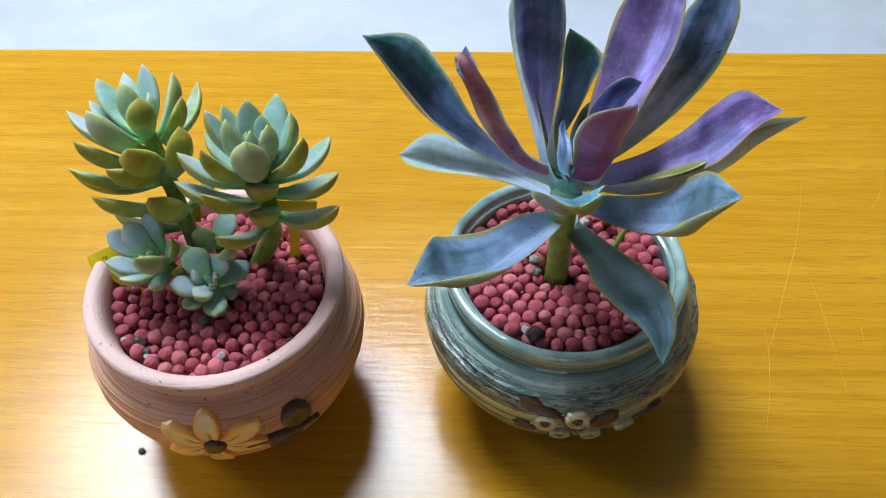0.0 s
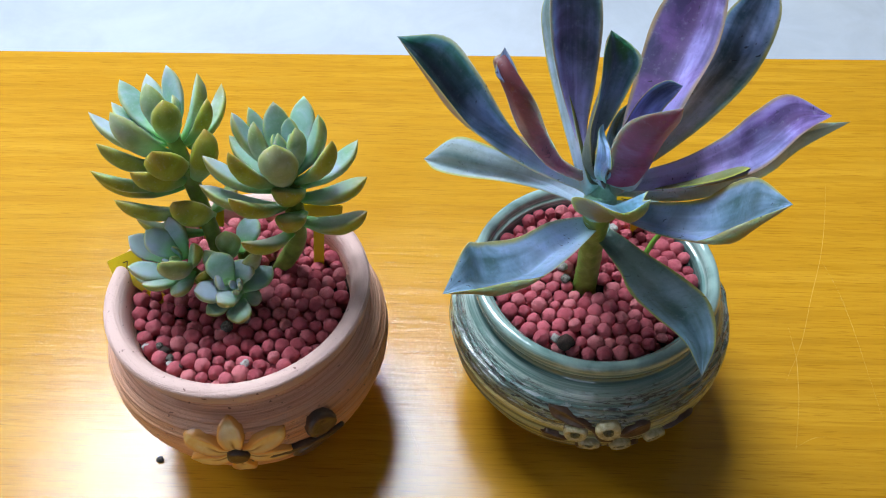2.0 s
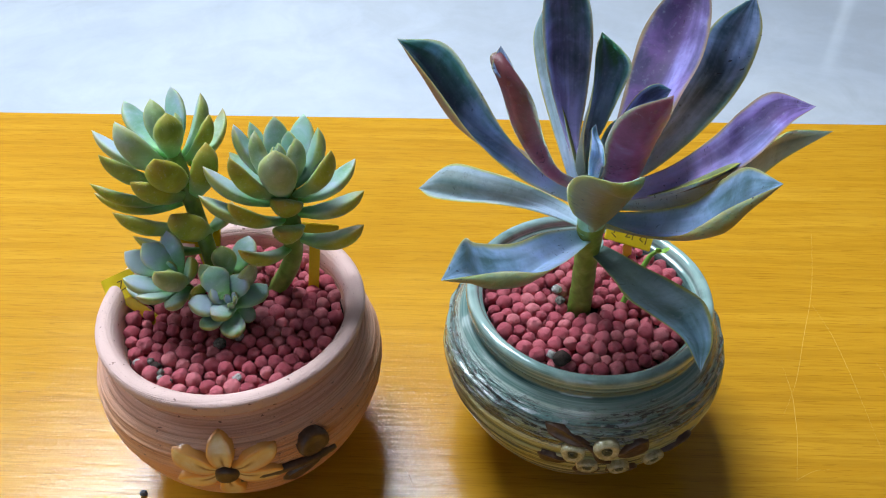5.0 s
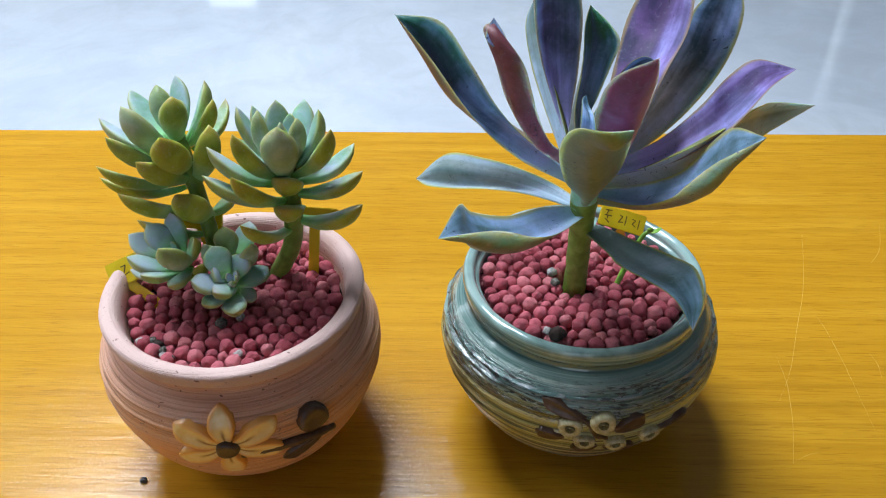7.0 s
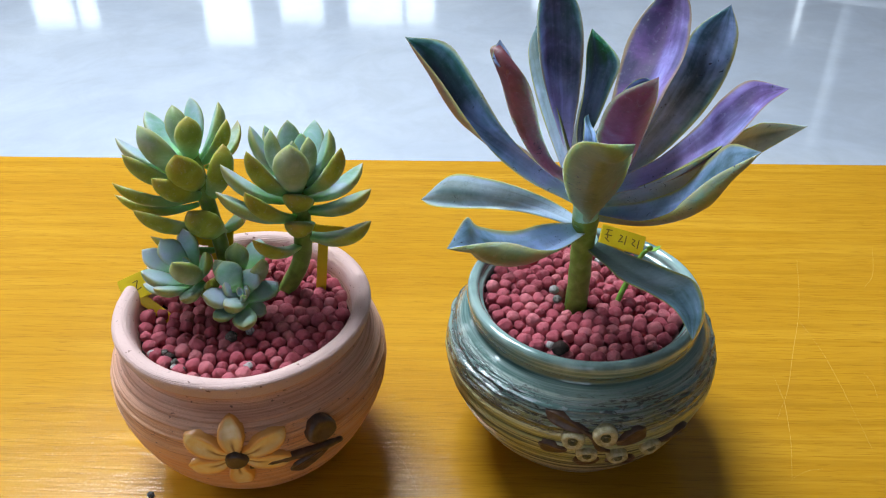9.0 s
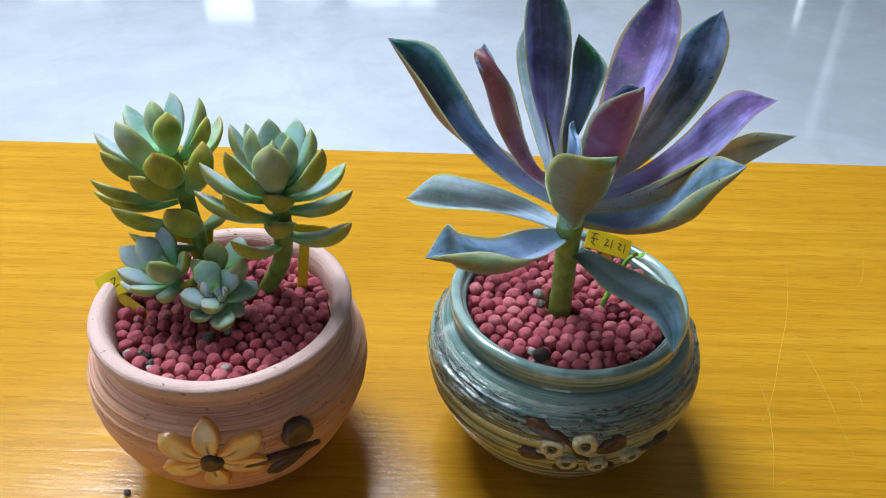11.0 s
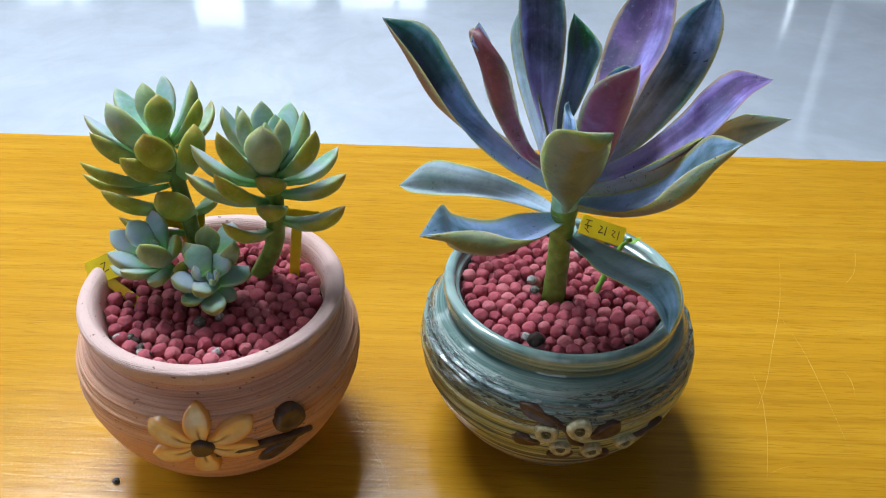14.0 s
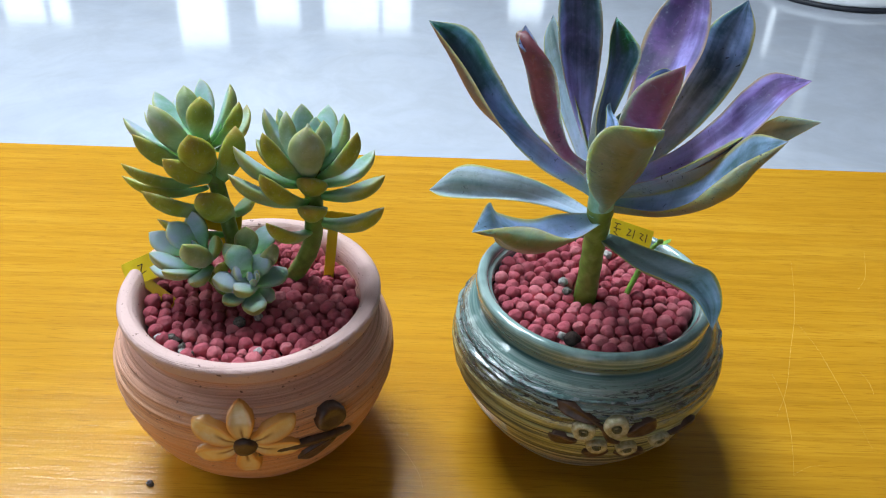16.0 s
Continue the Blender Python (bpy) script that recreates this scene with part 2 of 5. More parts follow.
def terracotta_material():
    m = Mat("pink_unglazed_clay", 0.72)
    ring = m.noise(m.coords((9, 9, 1500)), 1.0, 4, 0.65, 0.10)
    ring2 = m.noise(m.coords((5, 5, 330)), 1.0, 5, 0.65, 0.15)
    grit = m.noise(m.coords(), 900, 3, 0.6)
    pit = m.noise(m.coords((1, 1, 2)), 330, 2, 0.5)
    blot = m.noise(m.coords(), 38, 4, 0.6, 0.5)
    geo = m.nt.nodes.new("ShaderNodeTexCoord")
    sep = m.nt.nodes.new("ShaderNodeSeparateXYZ")
    m.link(geo.outputs["Object"], sep.inputs[0])
    h = m.math("ADD", m.math("MULTIPLY", sep.outputs[2], 10.0), m.math("MULTIPLY", blot, 0.10))
    # orange below, mauve above: table bounce and cool light put into the colour
    warm = m.ramp(ring2, (0.3, (0.66, 0.275, 0.105)), (0.5, (0.77, 0.385, 0.190)), (0.7, (0.81, 0.46, 0.26)))
    mauve = m.ramp(ring2, (0.3, (0.54, 0.265, 0.190)), (0.5, (0.69, 0.380, 0.285)), (0.7, (0.77, 0.48, 0.385)))
    col = m.mix(m.ramp(h, (0.63, 0.0), (0.78, 1.0)), warm, mauve)
    col = m.mix(m.ramp(ring, (0.38, 0.6), (0.50, 0.0)), col, (0.40, 0.180, 0.105))
    col = m.mix(m.ramp(ring, (0.58, 0.0), (0.70, 0.35)), col, (0.80, 0.55, 0.43))
    # clay darkens with groove depth; the groove's shade is in the colour
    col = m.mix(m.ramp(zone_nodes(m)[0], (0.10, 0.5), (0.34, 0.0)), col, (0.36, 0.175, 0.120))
    col = m.mix(m.ramp(blot, (0.50, 0.0), (0.7, 0.30)), col, (0.68, 0.46, 0.38))
    # rim painted paler, where the cool light catches it
    rim_light = m.ramp(m.math("SUBTRACT", h, m.math("MULTIPLY", blot, 0.04)), (0.825, 0.0), (0.865, 0.9))
    col = m.mix(rim_light, col, m.mix(blot, (0.56, 0.37, 0.34), (0.70, 0.49, 0.46)))
    col = m.mix(m.ramp(pit, (0.27, 0.85), (0.31, 0.0)), col, (0.16, 0.07, 0.05))
    col = m.mix(m.ramp(grit, (0.27, 0.5), (0.36, 0.0)), col, (0.26, 0.13, 0.09))
    m.colour(col)
    m.bump(ring, 0.8, 0.0011)
    m.bump(ring2, 0.3, 0.0010)
    m.bump(grit, 0.50, 0.0006)
    return m.m


def glaze_material():
    m = Mat("sea_green_glaze", 0.12, IOR=1.5, Coat_Weight=0.8, Coat_Roughness=0.05)
    tc = m.nt.nodes.new("ShaderNodeTexCoord")
    sep = m.nt.nodes.new("ShaderNodeSeparateXYZ")
    m.link(tc.outputs["Object"], sep.inputs[0])
    ring = m.noise(m.coords((7, 7, 760)), 1.0, 4, 0.65, 0.2)
    streak = m.noise(m.coords((5, 5, 300)), 1.0, 4, 0.65, 0.2)
    blot = m.noise(m.coords(), 45, 4, 0.6, 0.6)
    h = m.math("ADD", m.math("MULTIPLY", sep.outputs[2], 10.0), m.math("MULTIPLY", m.math("SUBTRACT", blot, 0.5), 0.14))
    # pale teal streaks stand in for part of the shoulder's highlights
    teal = m.ramp(streak, (0.36, (0.030, 0.080, 0.080)), (0.5, (0.145, 0.250, 0.235)), (0.64, (0.38, 0.49, 0.46)))
    ochre = m.ramp(streak, (0.36, (0.06, 0.06, 0.022)), (0.47, (0.38, 0.345, 0.11)), (0.64, (0.64, 0.58, 0.27)))
    foot = m.ramp(streak, (0.36, (0.26, 0.18, 0.10)), (0.5, (0.58, 0.45, 0.28)), (0.64, (0.70, 0.61, 0.43)))
    low = m.mix(m.ramp(h, (0.18, 0.0), (0.32, 1.0)), foot, ochre)
    col = m.mix(m.ramp(h, (0.53, 0.0), (0.62, 1.0)), low, teal)
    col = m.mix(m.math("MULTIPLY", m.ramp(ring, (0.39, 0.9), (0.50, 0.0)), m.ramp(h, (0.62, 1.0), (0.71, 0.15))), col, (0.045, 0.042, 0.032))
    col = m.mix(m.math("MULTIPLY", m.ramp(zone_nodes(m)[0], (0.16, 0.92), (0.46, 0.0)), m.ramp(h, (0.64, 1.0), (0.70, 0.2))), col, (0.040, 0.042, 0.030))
    band = m.ramp(h, (0.48, 0.0), (0.55, 1.0), (0.66, 1.0), (0.71, 0.0))
    crack = m.math("MULTIPLY", m.ramp(m.noise(m.coords((1, 1, 6)), 120, 4, 0.7, 1.2), (0.53, 0.0), (0.58, 0.8)), band)
    col = m.mix(crack, col, (0.30, 0.33, 0.35))
    chip = m.math("MULTIPLY", m.ramp(m.noise(m.coords((1, 1, 7)), 140, 4, 0.7, 1.0), (0.54, 0.0), (0.57, 0.95)), band)
    col = m.mix(chip, col, (0.045, 0.045, 0.048))
    rim = m.math("MULTIPLY", m.ramp(h, (0.80, 0.0), (0.84, 1.0)), m.ramp(blot, (0.35, 0.2), (0.65, 0.7)))
    col = m.mix(rim, col, (0.36, 0.50, 0.48))
    m.colour(col)
    m.rough(m.mix(m.ramp(h, (0.52, 0.0), (0.62, 1.0)), 0.32, 0.09))
    lower = m.ramp(h, (0.62, 1.0), (0.71, 0.10))
    m.bump(m.math("MULTIPLY", ring, lower), 0.7, 0.0016)
    m.bump(m.math("MULTIPLY", m.noise(m.coords((1, 1, 6)), 150, 4, 0.7, 1.0), band), 0.6, 0.0016)
    m.bump(m.noise(m.coords((1, 1, 3)), 60, 2, 0.5), 0.25, 0.0012)
    return m.m


def pebble_material():
    m = Mat("fired_red_clay", 0.88)
    oi = m.nt.nodes.new("ShaderNodeObjectInfo")
    vec = m.coords()
    n = m.noise(vec, 1.6, 5, 0.7)
    n2 = m.noise(vec, 0.8, 2, 0.5)
    col = m.ramp(oi.outputs["Random"], (0.0, (0.34, 0.052, 0.076)), (0.4, (0.45, 0.082, 0.112)), (0.75, (0.53, 0.118, 0.150)), (1.0, (0.57, 0.170, 0.190)))
    col = m.mix(m.ramp(n, (0.32, 0.35), (0.46, 0.0)), col, (0.22, 0.045, 0.055))
    col = m.mix(m.ramp(n2, (0.55, 0.0), (0.75, 0.3)), col, (0.52, 0.25, 0.26))
    m.colour(col)
    m.bump(n, 0.8, 0.0016)
    return m.m


def grain_material(name, lo, mid, hi, scale, rough=0.6, bump=0.3, dist=0.0006, **more):
    """A mottled surface of three tones."""
    m = Mat(name, rough, **more)
    vec = m.coords()
    n = m.noise(vec, scale, 4, 0.6, 0.3)
    n2 = m.noise(vec, scale * 6, 3, 0.6)
    col = m.ramp(n, (0.3, lo), (0.52, mid), (0.75, hi))
    col = m.mix(m.ramp(n2, (0.3, 0.35), (0.5, 0.0)), col, lo)
    m.colour(col)
    m.bump(n2, bump, dist)
    return m.m


def marble_material():
    m = Mat("polished_pale_marble", 0.06, IOR=1.5)
    vec = m.coords()
    a = m.noise(vec, 2.2, 6, 0.62, 0.9)
    b = m.noise(vec, 9, 5, 0.65, 0.6)
    col = m.ramp(a, (0.3, (0.43, 0.46, 0.53)), (0.5, (0.50, 0.53, 0.60)), (0.72, (0.56, 0.585, 0.64)))
    col = m.mix(m.ramp(b, (0.35, 0.35), (0.6, 0.0)), col, (0.39, 0.40, 0.43))
    m.colour(col)
    m.rough(m.ramp(b, (0.3, 0.05), (0.7, 0.10)))
    return m.m


def petal_material():
    m = Mat("cream_brown_glaze", 0.3, Coat_Weight=0.3, Coat_Roughness=0.15)
    across, along, _, _ = zone_nodes(m)
    n = m.noise(m.coords(), 260, 4, 0.6, 0.5)
    col = m.ramp(n, (0.3, (0.78, 0.50, 0.18)), (0.6, (0.82, 0.59, 0.27)), (0.8, (0.84, 0.68, 0.40)))
    col = m.mix(m.ramp(across, (0.40, 0.0), (0.80, 0.95)), col, (0.80, 0.34, 0.065))
    col = m.mix(m.ramp(across, (0.86, 0.0), (0.98, 0.8)), col, (0.46, 0.20, 0.06))
    vein = m.math("MULTIPLY", m.ramp(across, (0.02, 0.9), (0.20, 0.0)), m.ramp(along, (0.30, 1.0), (0.5, 0.0)))
    col = m.mix(vein, col, (0.26, 0.09, 0.02))
    m.colour(col)
    m.bump(n, 0.3, 0.0005)
    return m.m


WOOD = wood_material()
BROAD = broad_leaf_material()
PLUMP = plump_leaf_material()
STEM = stem_material()
CROWN = grain_material("pale_mint_crown", (0.22, 0.46, 0.24), (0.34, 0.62, 0.44), (0.46, 0.70, 0.60), 140, 0.45, 0.2, 0.0005)
CLAY = terracotta_material()
GLAZE = glaze_material()
PEBBLE = pebble_material()
MARBLE = marble_material()
PETAL = petal_material()
BROWN = grain_material("brown_glaze", (0.045, 0.02, 0.012), (0.085, 0.042, 0.026), (0.14, 0.08, 0.055), 220, 0.38, 0.3, 0.0005, Coat_Weight=0.12)
CREAM = grain_material("cream_glaze", (0.34, 0.28, 0.13), (0.54, 0.47, 0.28), (0.66, 0.60, 0.42), 500, 0.25, 0.2, 0.0004, Coat_Weight=0.3)
OLIVE = grain_material("olive_glaze", (0.05, 0.045, 0.015), (0.14, 0.12, 0.045), (0.24, 0.21, 0.09), 700, 0.4, 0.4)
SOIL = grain_material("dark_soil", (0.02, 0.012, 0.009), (0.045, 0.025, 0.02), (0.09, 0.05, 0.042), 300, 0.95, 0.8, 0.002)
GREY = grain_material("grey_crumb", (0.035, 0.03, 0.025), (0.12, 0.11, 0.095), (0.32, 0.30, 0.27), 900, 0.9, 0.6, 0.0008)
PUMICE = grain_material("white_pumice", (0.22, 0.21, 0.20), (0.42, 0.40, 0.39), (0.62, 0.60, 0.58), 900, 0.9, 0.6, 0.0008)
YELLOW = grain_material("yellow_plastic", (0.66, 0.44, 0.008), (0.74, 0.52, 0.012), (0.78, 0.58, 0.02), 60, 0.35, 0.05)
INK = grain_material("brown_ink", (0.06, 0.03, 0.01), (0.08, 0.04, 0.012), (0.12, 0.06, 0.02), 400, 0.6, 0.0)
SPROUT = grain_material("bright_green_sprout", (0.10, 0.22, 0.02), (0.17, 0.36, 0.03), (0.26, 0.46, 0.06), 200, 0.45, 0.1)
# walls and ceiling out of view, greyed down to cut the bounced light
PAINT = grain_material("low_bounce_wall_paint", (0.24, 0.25, 0.26), (0.28, 0.29, 0.30), (0.32, 0.33, 0.34), 3, 0.8, 0.1)
BACKPAINT = grain_material("low_bounce_back_paint", (0.20, 0.20, 0.21), (0.24, 0.24, 0.25), (0.28, 0.28, 0.29), 3, 0.8, 0.1)
FRAME = grain_material("grey_window_frame", (0.22, 0.24, 0.26), (0.26, 0.28, 0.30), (0.30, 0.32, 0.34), 20, 0.4, 0.05)
WHITEPLASTIC = grain_material("white_plastic", (0.70, 0.72, 0.75), (0.76, 0.78, 0.80), (0.80, 0.81, 0.83), 20, 0.3, 0.03)
BLACK = grain_material("black_rubber", (0.012, 0.014, 0.02), (0.02, 0.022, 0.03), (0.03, 0.032, 0.04), 60, 0.6)
SCRATCH = grain_material("worn_varnish", (0.62, 0.33, 0.03), (0.68, 0.40, 0.06), (0.72, 0.46, 0.12), 900, 0.5, 0.2, 0.0002)


# ---- building helpers ----
def mesh_object(name, verts, faces, material, parent=None, label="", smooth=True, zone=None):
    me = bpy.data.meshes.new(name)
    me.from_pydata([tuple(v) for v in verts], [], faces)
    me.materials.append(material)
    if zone is not None:
        at = me.attributes.new("zone", "FLOAT_COLOR", "POINT")
        at.data.foreach_set("color", np.asarray(zone, dtype=np.float32).ravel())
    me.polygons.foreach_set("use_smooth", [smooth] * len(me.polygons))
    me.update()
    ob = new(name, me)
    if parent is not None:
        ob.parent = parent
        ob.matrix_parent_inverse = Matrix.Translation(parent.location).inverted() if parent.rotation_euler.z == 0 else parent.matrix_basis.inverted()
    if label:
        tagged(ob, label)
    return ob


def part(name, bm, material, parent, label="", smooth=False):
    """One bmesh, in world places, as one mesh under a thing or a part."""
    me = bpy.data.meshes.new(name)
    bmesh.ops.recalc_face_normals(bm, faces=bm.faces[:])
    bm.to_mesh(me)
    bm.free()
    me.materials.append(material)
    me.polygons.foreach_set("use_smooth", [smooth] * len(me.polygons))
    ob = new(name, me)
    if parent is not None:
        ob.parent = parent
        up = parent.matrix_basis if parent.parent is None else parent.parent.matrix_basis @ parent.matrix_parent_inverse @ parent.matrix_basis
        ob.matrix_parent_inverse = up.inverted()
    if label:
        tagged(ob, label)
    return ob


def thing(name, at, label, category, group="", rz=0.0):
    ob = new(name)
    ob.empty_display_size = 0.02
    ob.location = at
    ob.rotation_euler.z = radians(rz)
    return tagged(ob, label, category, group)


def box(bm, lo, hi, bevel=0.0, m=None):
    made = bmesh.ops.create_cube(bm, size=1.0)["verts"]
    lo, hi = Vector(lo), Vector(hi)
    for v in made:
        v.co = Vector([(lo[i] + hi[i]) / 2 + v.co[i] * (hi[i] - lo[i]) for i in range(3)])
    if bevel:
        edges = {e for v in made for e in v.link_edges}
        made = bmesh.ops.bevel(bm, geom=list(edges), offset=bevel, segments=2, affect="EDGES")["verts"]
    if m is not None:
        for v in made:
            v.co = m @ v.co
    return made


def spline(points, n):
    """n + 1 points of a smooth curve through the points given."""
    p = [Vector(q) for q in points]
    p = [2 * p[0] - p[1], *p, 2 * p[-1] - p[-2]]
    out = []
    for k in range(n + 1):
        u = k / n * (len(p) - 3)
        i = min(int(u), len(p) - 4)
        t = u - i
        a, b, c, d = p[i:i + 4]
        out.append(0.5 * (2 * b + (c - a) * t + (2 * a - 5 * b + 4 * c - d) * t * t + (3 * b - a - 3 * c + d) * t ** 3))
    return out


def table_of(s, rows):
    for (a, va), (b, vb) in zip(rows, rows[1:]):
        if s <= b:
            f = (s - a) / (b - a)
            f = f * f * (3 - 2 * f) * 0.5 + f * 0.5
            return va + (vb - va) * f
    return rows[-1][1]


def tube(name, points, radii, material, parent, label="", sides=14, n=20, rough=0.06, seed=0):
    """A round stalk along a smooth curve."""
    c = spline(points, n)
    rng = random.Random(seed)
    verts, faces = [], []
    for k, p in enumerate(c):
        t = (c[min(k + 1, n)] - c[max(k - 1, 0)]).normalized()
        x = t.cross(Vector((0.31, 0.9, 0.27))).normalized()
        y = t.cross(x)
        r = table_of(k / n, [(i / (len(radii) - 1), v) for i, v in enumerate(radii)]) * (1 + rough * (rng.random() - 0.5))
        for j in range(sides):
            a = 2 * math.pi * j / sides
            verts.append(p + r * (math.cos(a) * x + math.sin(a) * y))
    for k in range(n):
        for j in range(sides):
            faces.append((k * sides + j, k * sides + (j + 1) % sides, (k + 1) * sides + (j + 1) % sides, (k + 1) * sides + j))
    verts += [c[0], c[-1]]
    for j in range(sides):
        faces.append((len(verts) - 2, (j + 1) % sides, j))
        faces.append((len(verts) - 1, n * sides + j, n * sides + (j + 1) % sides))
    return mesh_object(name, verts, faces, material, parent, label)


POINTED = [(0, 0.40), (0.2, 0.52), (0.45, 0.86), (0.66, 1.0), (0.80, 0.90), (0.92, 0.52), (1, 0.03)]


def blade(parent, west, east, up, purple, cup=0.18, thick=0.0030, wave=0.0, seed=0, dusk=0.35, fold_shade=0.0, cool=0.0, pale=0.0, label="", fold=0.0, rooted=True):
    """One flat succulent leaf between two margins that run from its foot to its tip: cupped, swollen in the middle, thin at the edges. up: the side that faces the heart; fold: how far one margin is turned up (negative: the western)."""
    n, half = 40, 8
    west, east = [Vector(p) for p in west], [Vector(p) for p in east]
    mid0, half0 = (west[0] + east[0]) / 2, (east[0] - west[0]) * 0.42
    foot = mid0.lerp(Vector((0.0575, 0.2805, min(max(mid0.z - 0.003, 0.112), 0.148))), 0.75)
    if rooted:
        west, east = [foot - half0, *west], [foot + half0, *east]
    ca, cb = spline(west, n), spline(east, n)
    mid = [(a + b) / 2 for a, b in zip(ca, cb)]
    rng = random.Random(seed)
    ph = rng.random() * 6
    verts, faces, zone = [], [], []
    ring = 4 * half
    hint = Vector(up).normalized()
    ways = []
    for k in range(n + 1):
        t = (mid[min(k + 1, n)] - mid[max(k - 1, 0)]).normalized()
        ways.append((cb[k] - ca[k]).cross(t))
    turn = 1 if sum((v.dot(hint) for v in ways), 0.0) > 0 else -1
    for k, (a, b, p) in enumerate(zip(ca, cb, mid)):
        s = k / n
        side = (b - a) * min(1.0, 0.80 + 2.0 * s)
        w = side.length
        nn = Vector((0, 0, 0))
        for q in range(max(0, k - 3), min(n, k + 3) + 1):
            nn += ways[q]
        nn = nn.normalized() * turn
        th = thick * (1.35 - 0.75 * s) * min(1.0, w / 0.008)
        row = [-math.cos(math.pi * j / (2 * half)) for j in range(2 * half + 1)]
        loop = [(u, 0) for u in row] + [(u, 1) for u in reversed(row[1:-1])]
        for u, low in loop:
            body = th * (1 - abs(u) ** 2.4)
            h = -cup * w * (1 - abs(u) ** 1.2) + wave * math.sin(11 * s + ph + (2 if u > 0 else 0)) * u * u * s * (1 - s) * 4
            h -= abs(fold) * w * math.exp(-((u * (1 if fold > 0 else -1) - 0.60) / 0.30) ** 2) * min(1.0, max(0.0, (s - 0.35) / 0.3))
            h += 0.32 * body if not low else -0.68 * body
            verts.append(p + side * (u / 2) + nn * h)
            zone.append(((u + 1) / 2, s if rooted else 0.5 + 0.5 * s, purple, 1.0 if low else (0.5 if abs(u) > 0.999 else 0.0)))
    for k in range(n):
        for j in range(ring):
            faces.append((k * ring + j, k * ring + (j + 1) % ring, (k + 1) * ring + (j + 1) % ring, (k + 1) * ring + j))
    faces.append(tuple(reversed(range(ring))))
    faces.append(tuple(n * ring + j for j in range(ring)))
    ob = mesh_object("leaf", verts, faces, BROAD, parent, label, zone=zone)
    shade = ob.data.color_attributes.new("shade", "FLOAT_COLOR", "POINT")
    shade.data.foreach_set("color", [dusk, fold_shade, cool, pale] * len(verts))
    return ob


FAT = [(0, 0.40), (0.15, 0.56), (0.4, 0.88), (0.60, 1.0), (0.77, 0.88), (0.88, 0.60), (0.95, 0.30), (1, 0.01)]


def plump_leaf(parent, base, tip, axis, width, olive, thick=0.68, bend=0.10, seed=0):
    """One fat, pointed rosette leaf from its base to its tip; axis points up out of the rosette."""
    n, sides = 16, 16
    a, b, up = Vector(base), Vector(tip), Vector(axis).normalized()
    d = b - a
    length = d.length
    t0 = d.normalized()
    nn = (up - up.dot(t0) * t0)
    nn = nn.normalized() if nn.length > 0.05 else Vector((0, -0.4, 0.9))
    rng = random.Random(seed)
    bend *= 0.8 + 0.5 * rng.random()
    lean = rng.uniform(-0.03, 0.03) * length
    side0 = t0.cross(nn)
    c = [a + d * s - nn * (bend * length * 4 * s * (1 - s)) + side0 * (lean * math.sin(math.pi * s)) for s in [k / n for k in range(n + 1)]]
    verts, faces, zone = [], [], []
    for k, p in enumerate(c):
        s = k / n
        t = (c[min(k + 1, n)] - c[max(k - 1, 0)]).normalized()
        side = t.cross(nn).normalized()
        up2 = side.cross(t)
        w = 0.54 * width * table_of(s, FAT)
        for j in range(sides):
            g = 2 * math.pi * j / sides
            u, v = math.cos(g), math.sin(g)
            v2 = v * (0.62 if v > 0 else 1.05) * thick
            keel = 0.14 * w * max(0, -v) ** 5
            verts.append(p + side * (u * w) + up2 * (v2 * w - keel + 0.12 * w * u * u))
            zone.append((abs(u), s, olive, 0.0 if v > 0.1 else (0.5 if v > -0.1 else 1.0)))
    for k in range(n):
        for j in range(sides):
            faces.append((k * sides + j, (k + 1) * sides + j, (k + 1) * sides + (j + 1) % sides, k * sides + (j + 1) % sides))
    faces.append(tuple(range(sides)))
    faces.append(tuple(reversed([n * sides + j for j in range(sides)])))
    return mesh_object("leaf", verts, faces, PLUMP, parent, zone=zone)


# ---- the room ----
FLOOR = -0.42
CEIL = 2.06
WALLY = 8.0


def slab(name, lo, hi, material, label, category):
    bm = bmesh.new()
    box(bm, lo, hi)
    return tagged(part(name, bm, material, None), label, category, kind="structure")


slab("floor", (-4.6, -3.2, FLOOR - 0.1), (4.6, WALLY + 0.2, FLOOR), MARBLE, "polished pale grey marble floor reflecting the windows", "floor")
slab("ceiling", (-4.6, -3.2, CEIL), (4.6, WALLY + 0.2, CEIL + 0.1), PAINT, "plain white painted ceiling", "ceiling")
slab("wall_east", (4.4, -3.2, FLOOR), (4.6, WALLY, CEIL), BACKPAINT, "plain grey painted wall", "wall")


def wall_round(name, horizontal, at, depth, run, gap, material, label):
    """A wall along one axis with a single window opening: run is its two ends, gap the opening's ends, foot and head."""
    bm = bmesh.new()
    (a, d), (b, c, lo, hi) = run, gap
    for p, q, z0, z1 in ((a, b, FLOOR, CEIL), (c, d, FLOOR, CEIL), (b, c, FLOOR, lo), (b, c, hi, CEIL)):
        if horizontal:
            box(bm, (p, at, z0), (q, at + depth, z1))
        else:
            box(bm, (at, p, z0), (at + depth, q, z1))
    return tagged(part(name, bm, material, None), label, "wall", kind="structure")


wall_round("wall_west", False, -4.6, 0.2, (-3.2, WALLY), (0.6, 4.0, -0.2, 1.75), PAINT, "white painted wall with a wide window")
wall_round("wall_south", True, -3.2, 0.2, (-4.4, 4.4), (-1.4, 0.2, 0.25, 1.65), BACKPAINT, "plain grey painted wall out of view, with an added window")

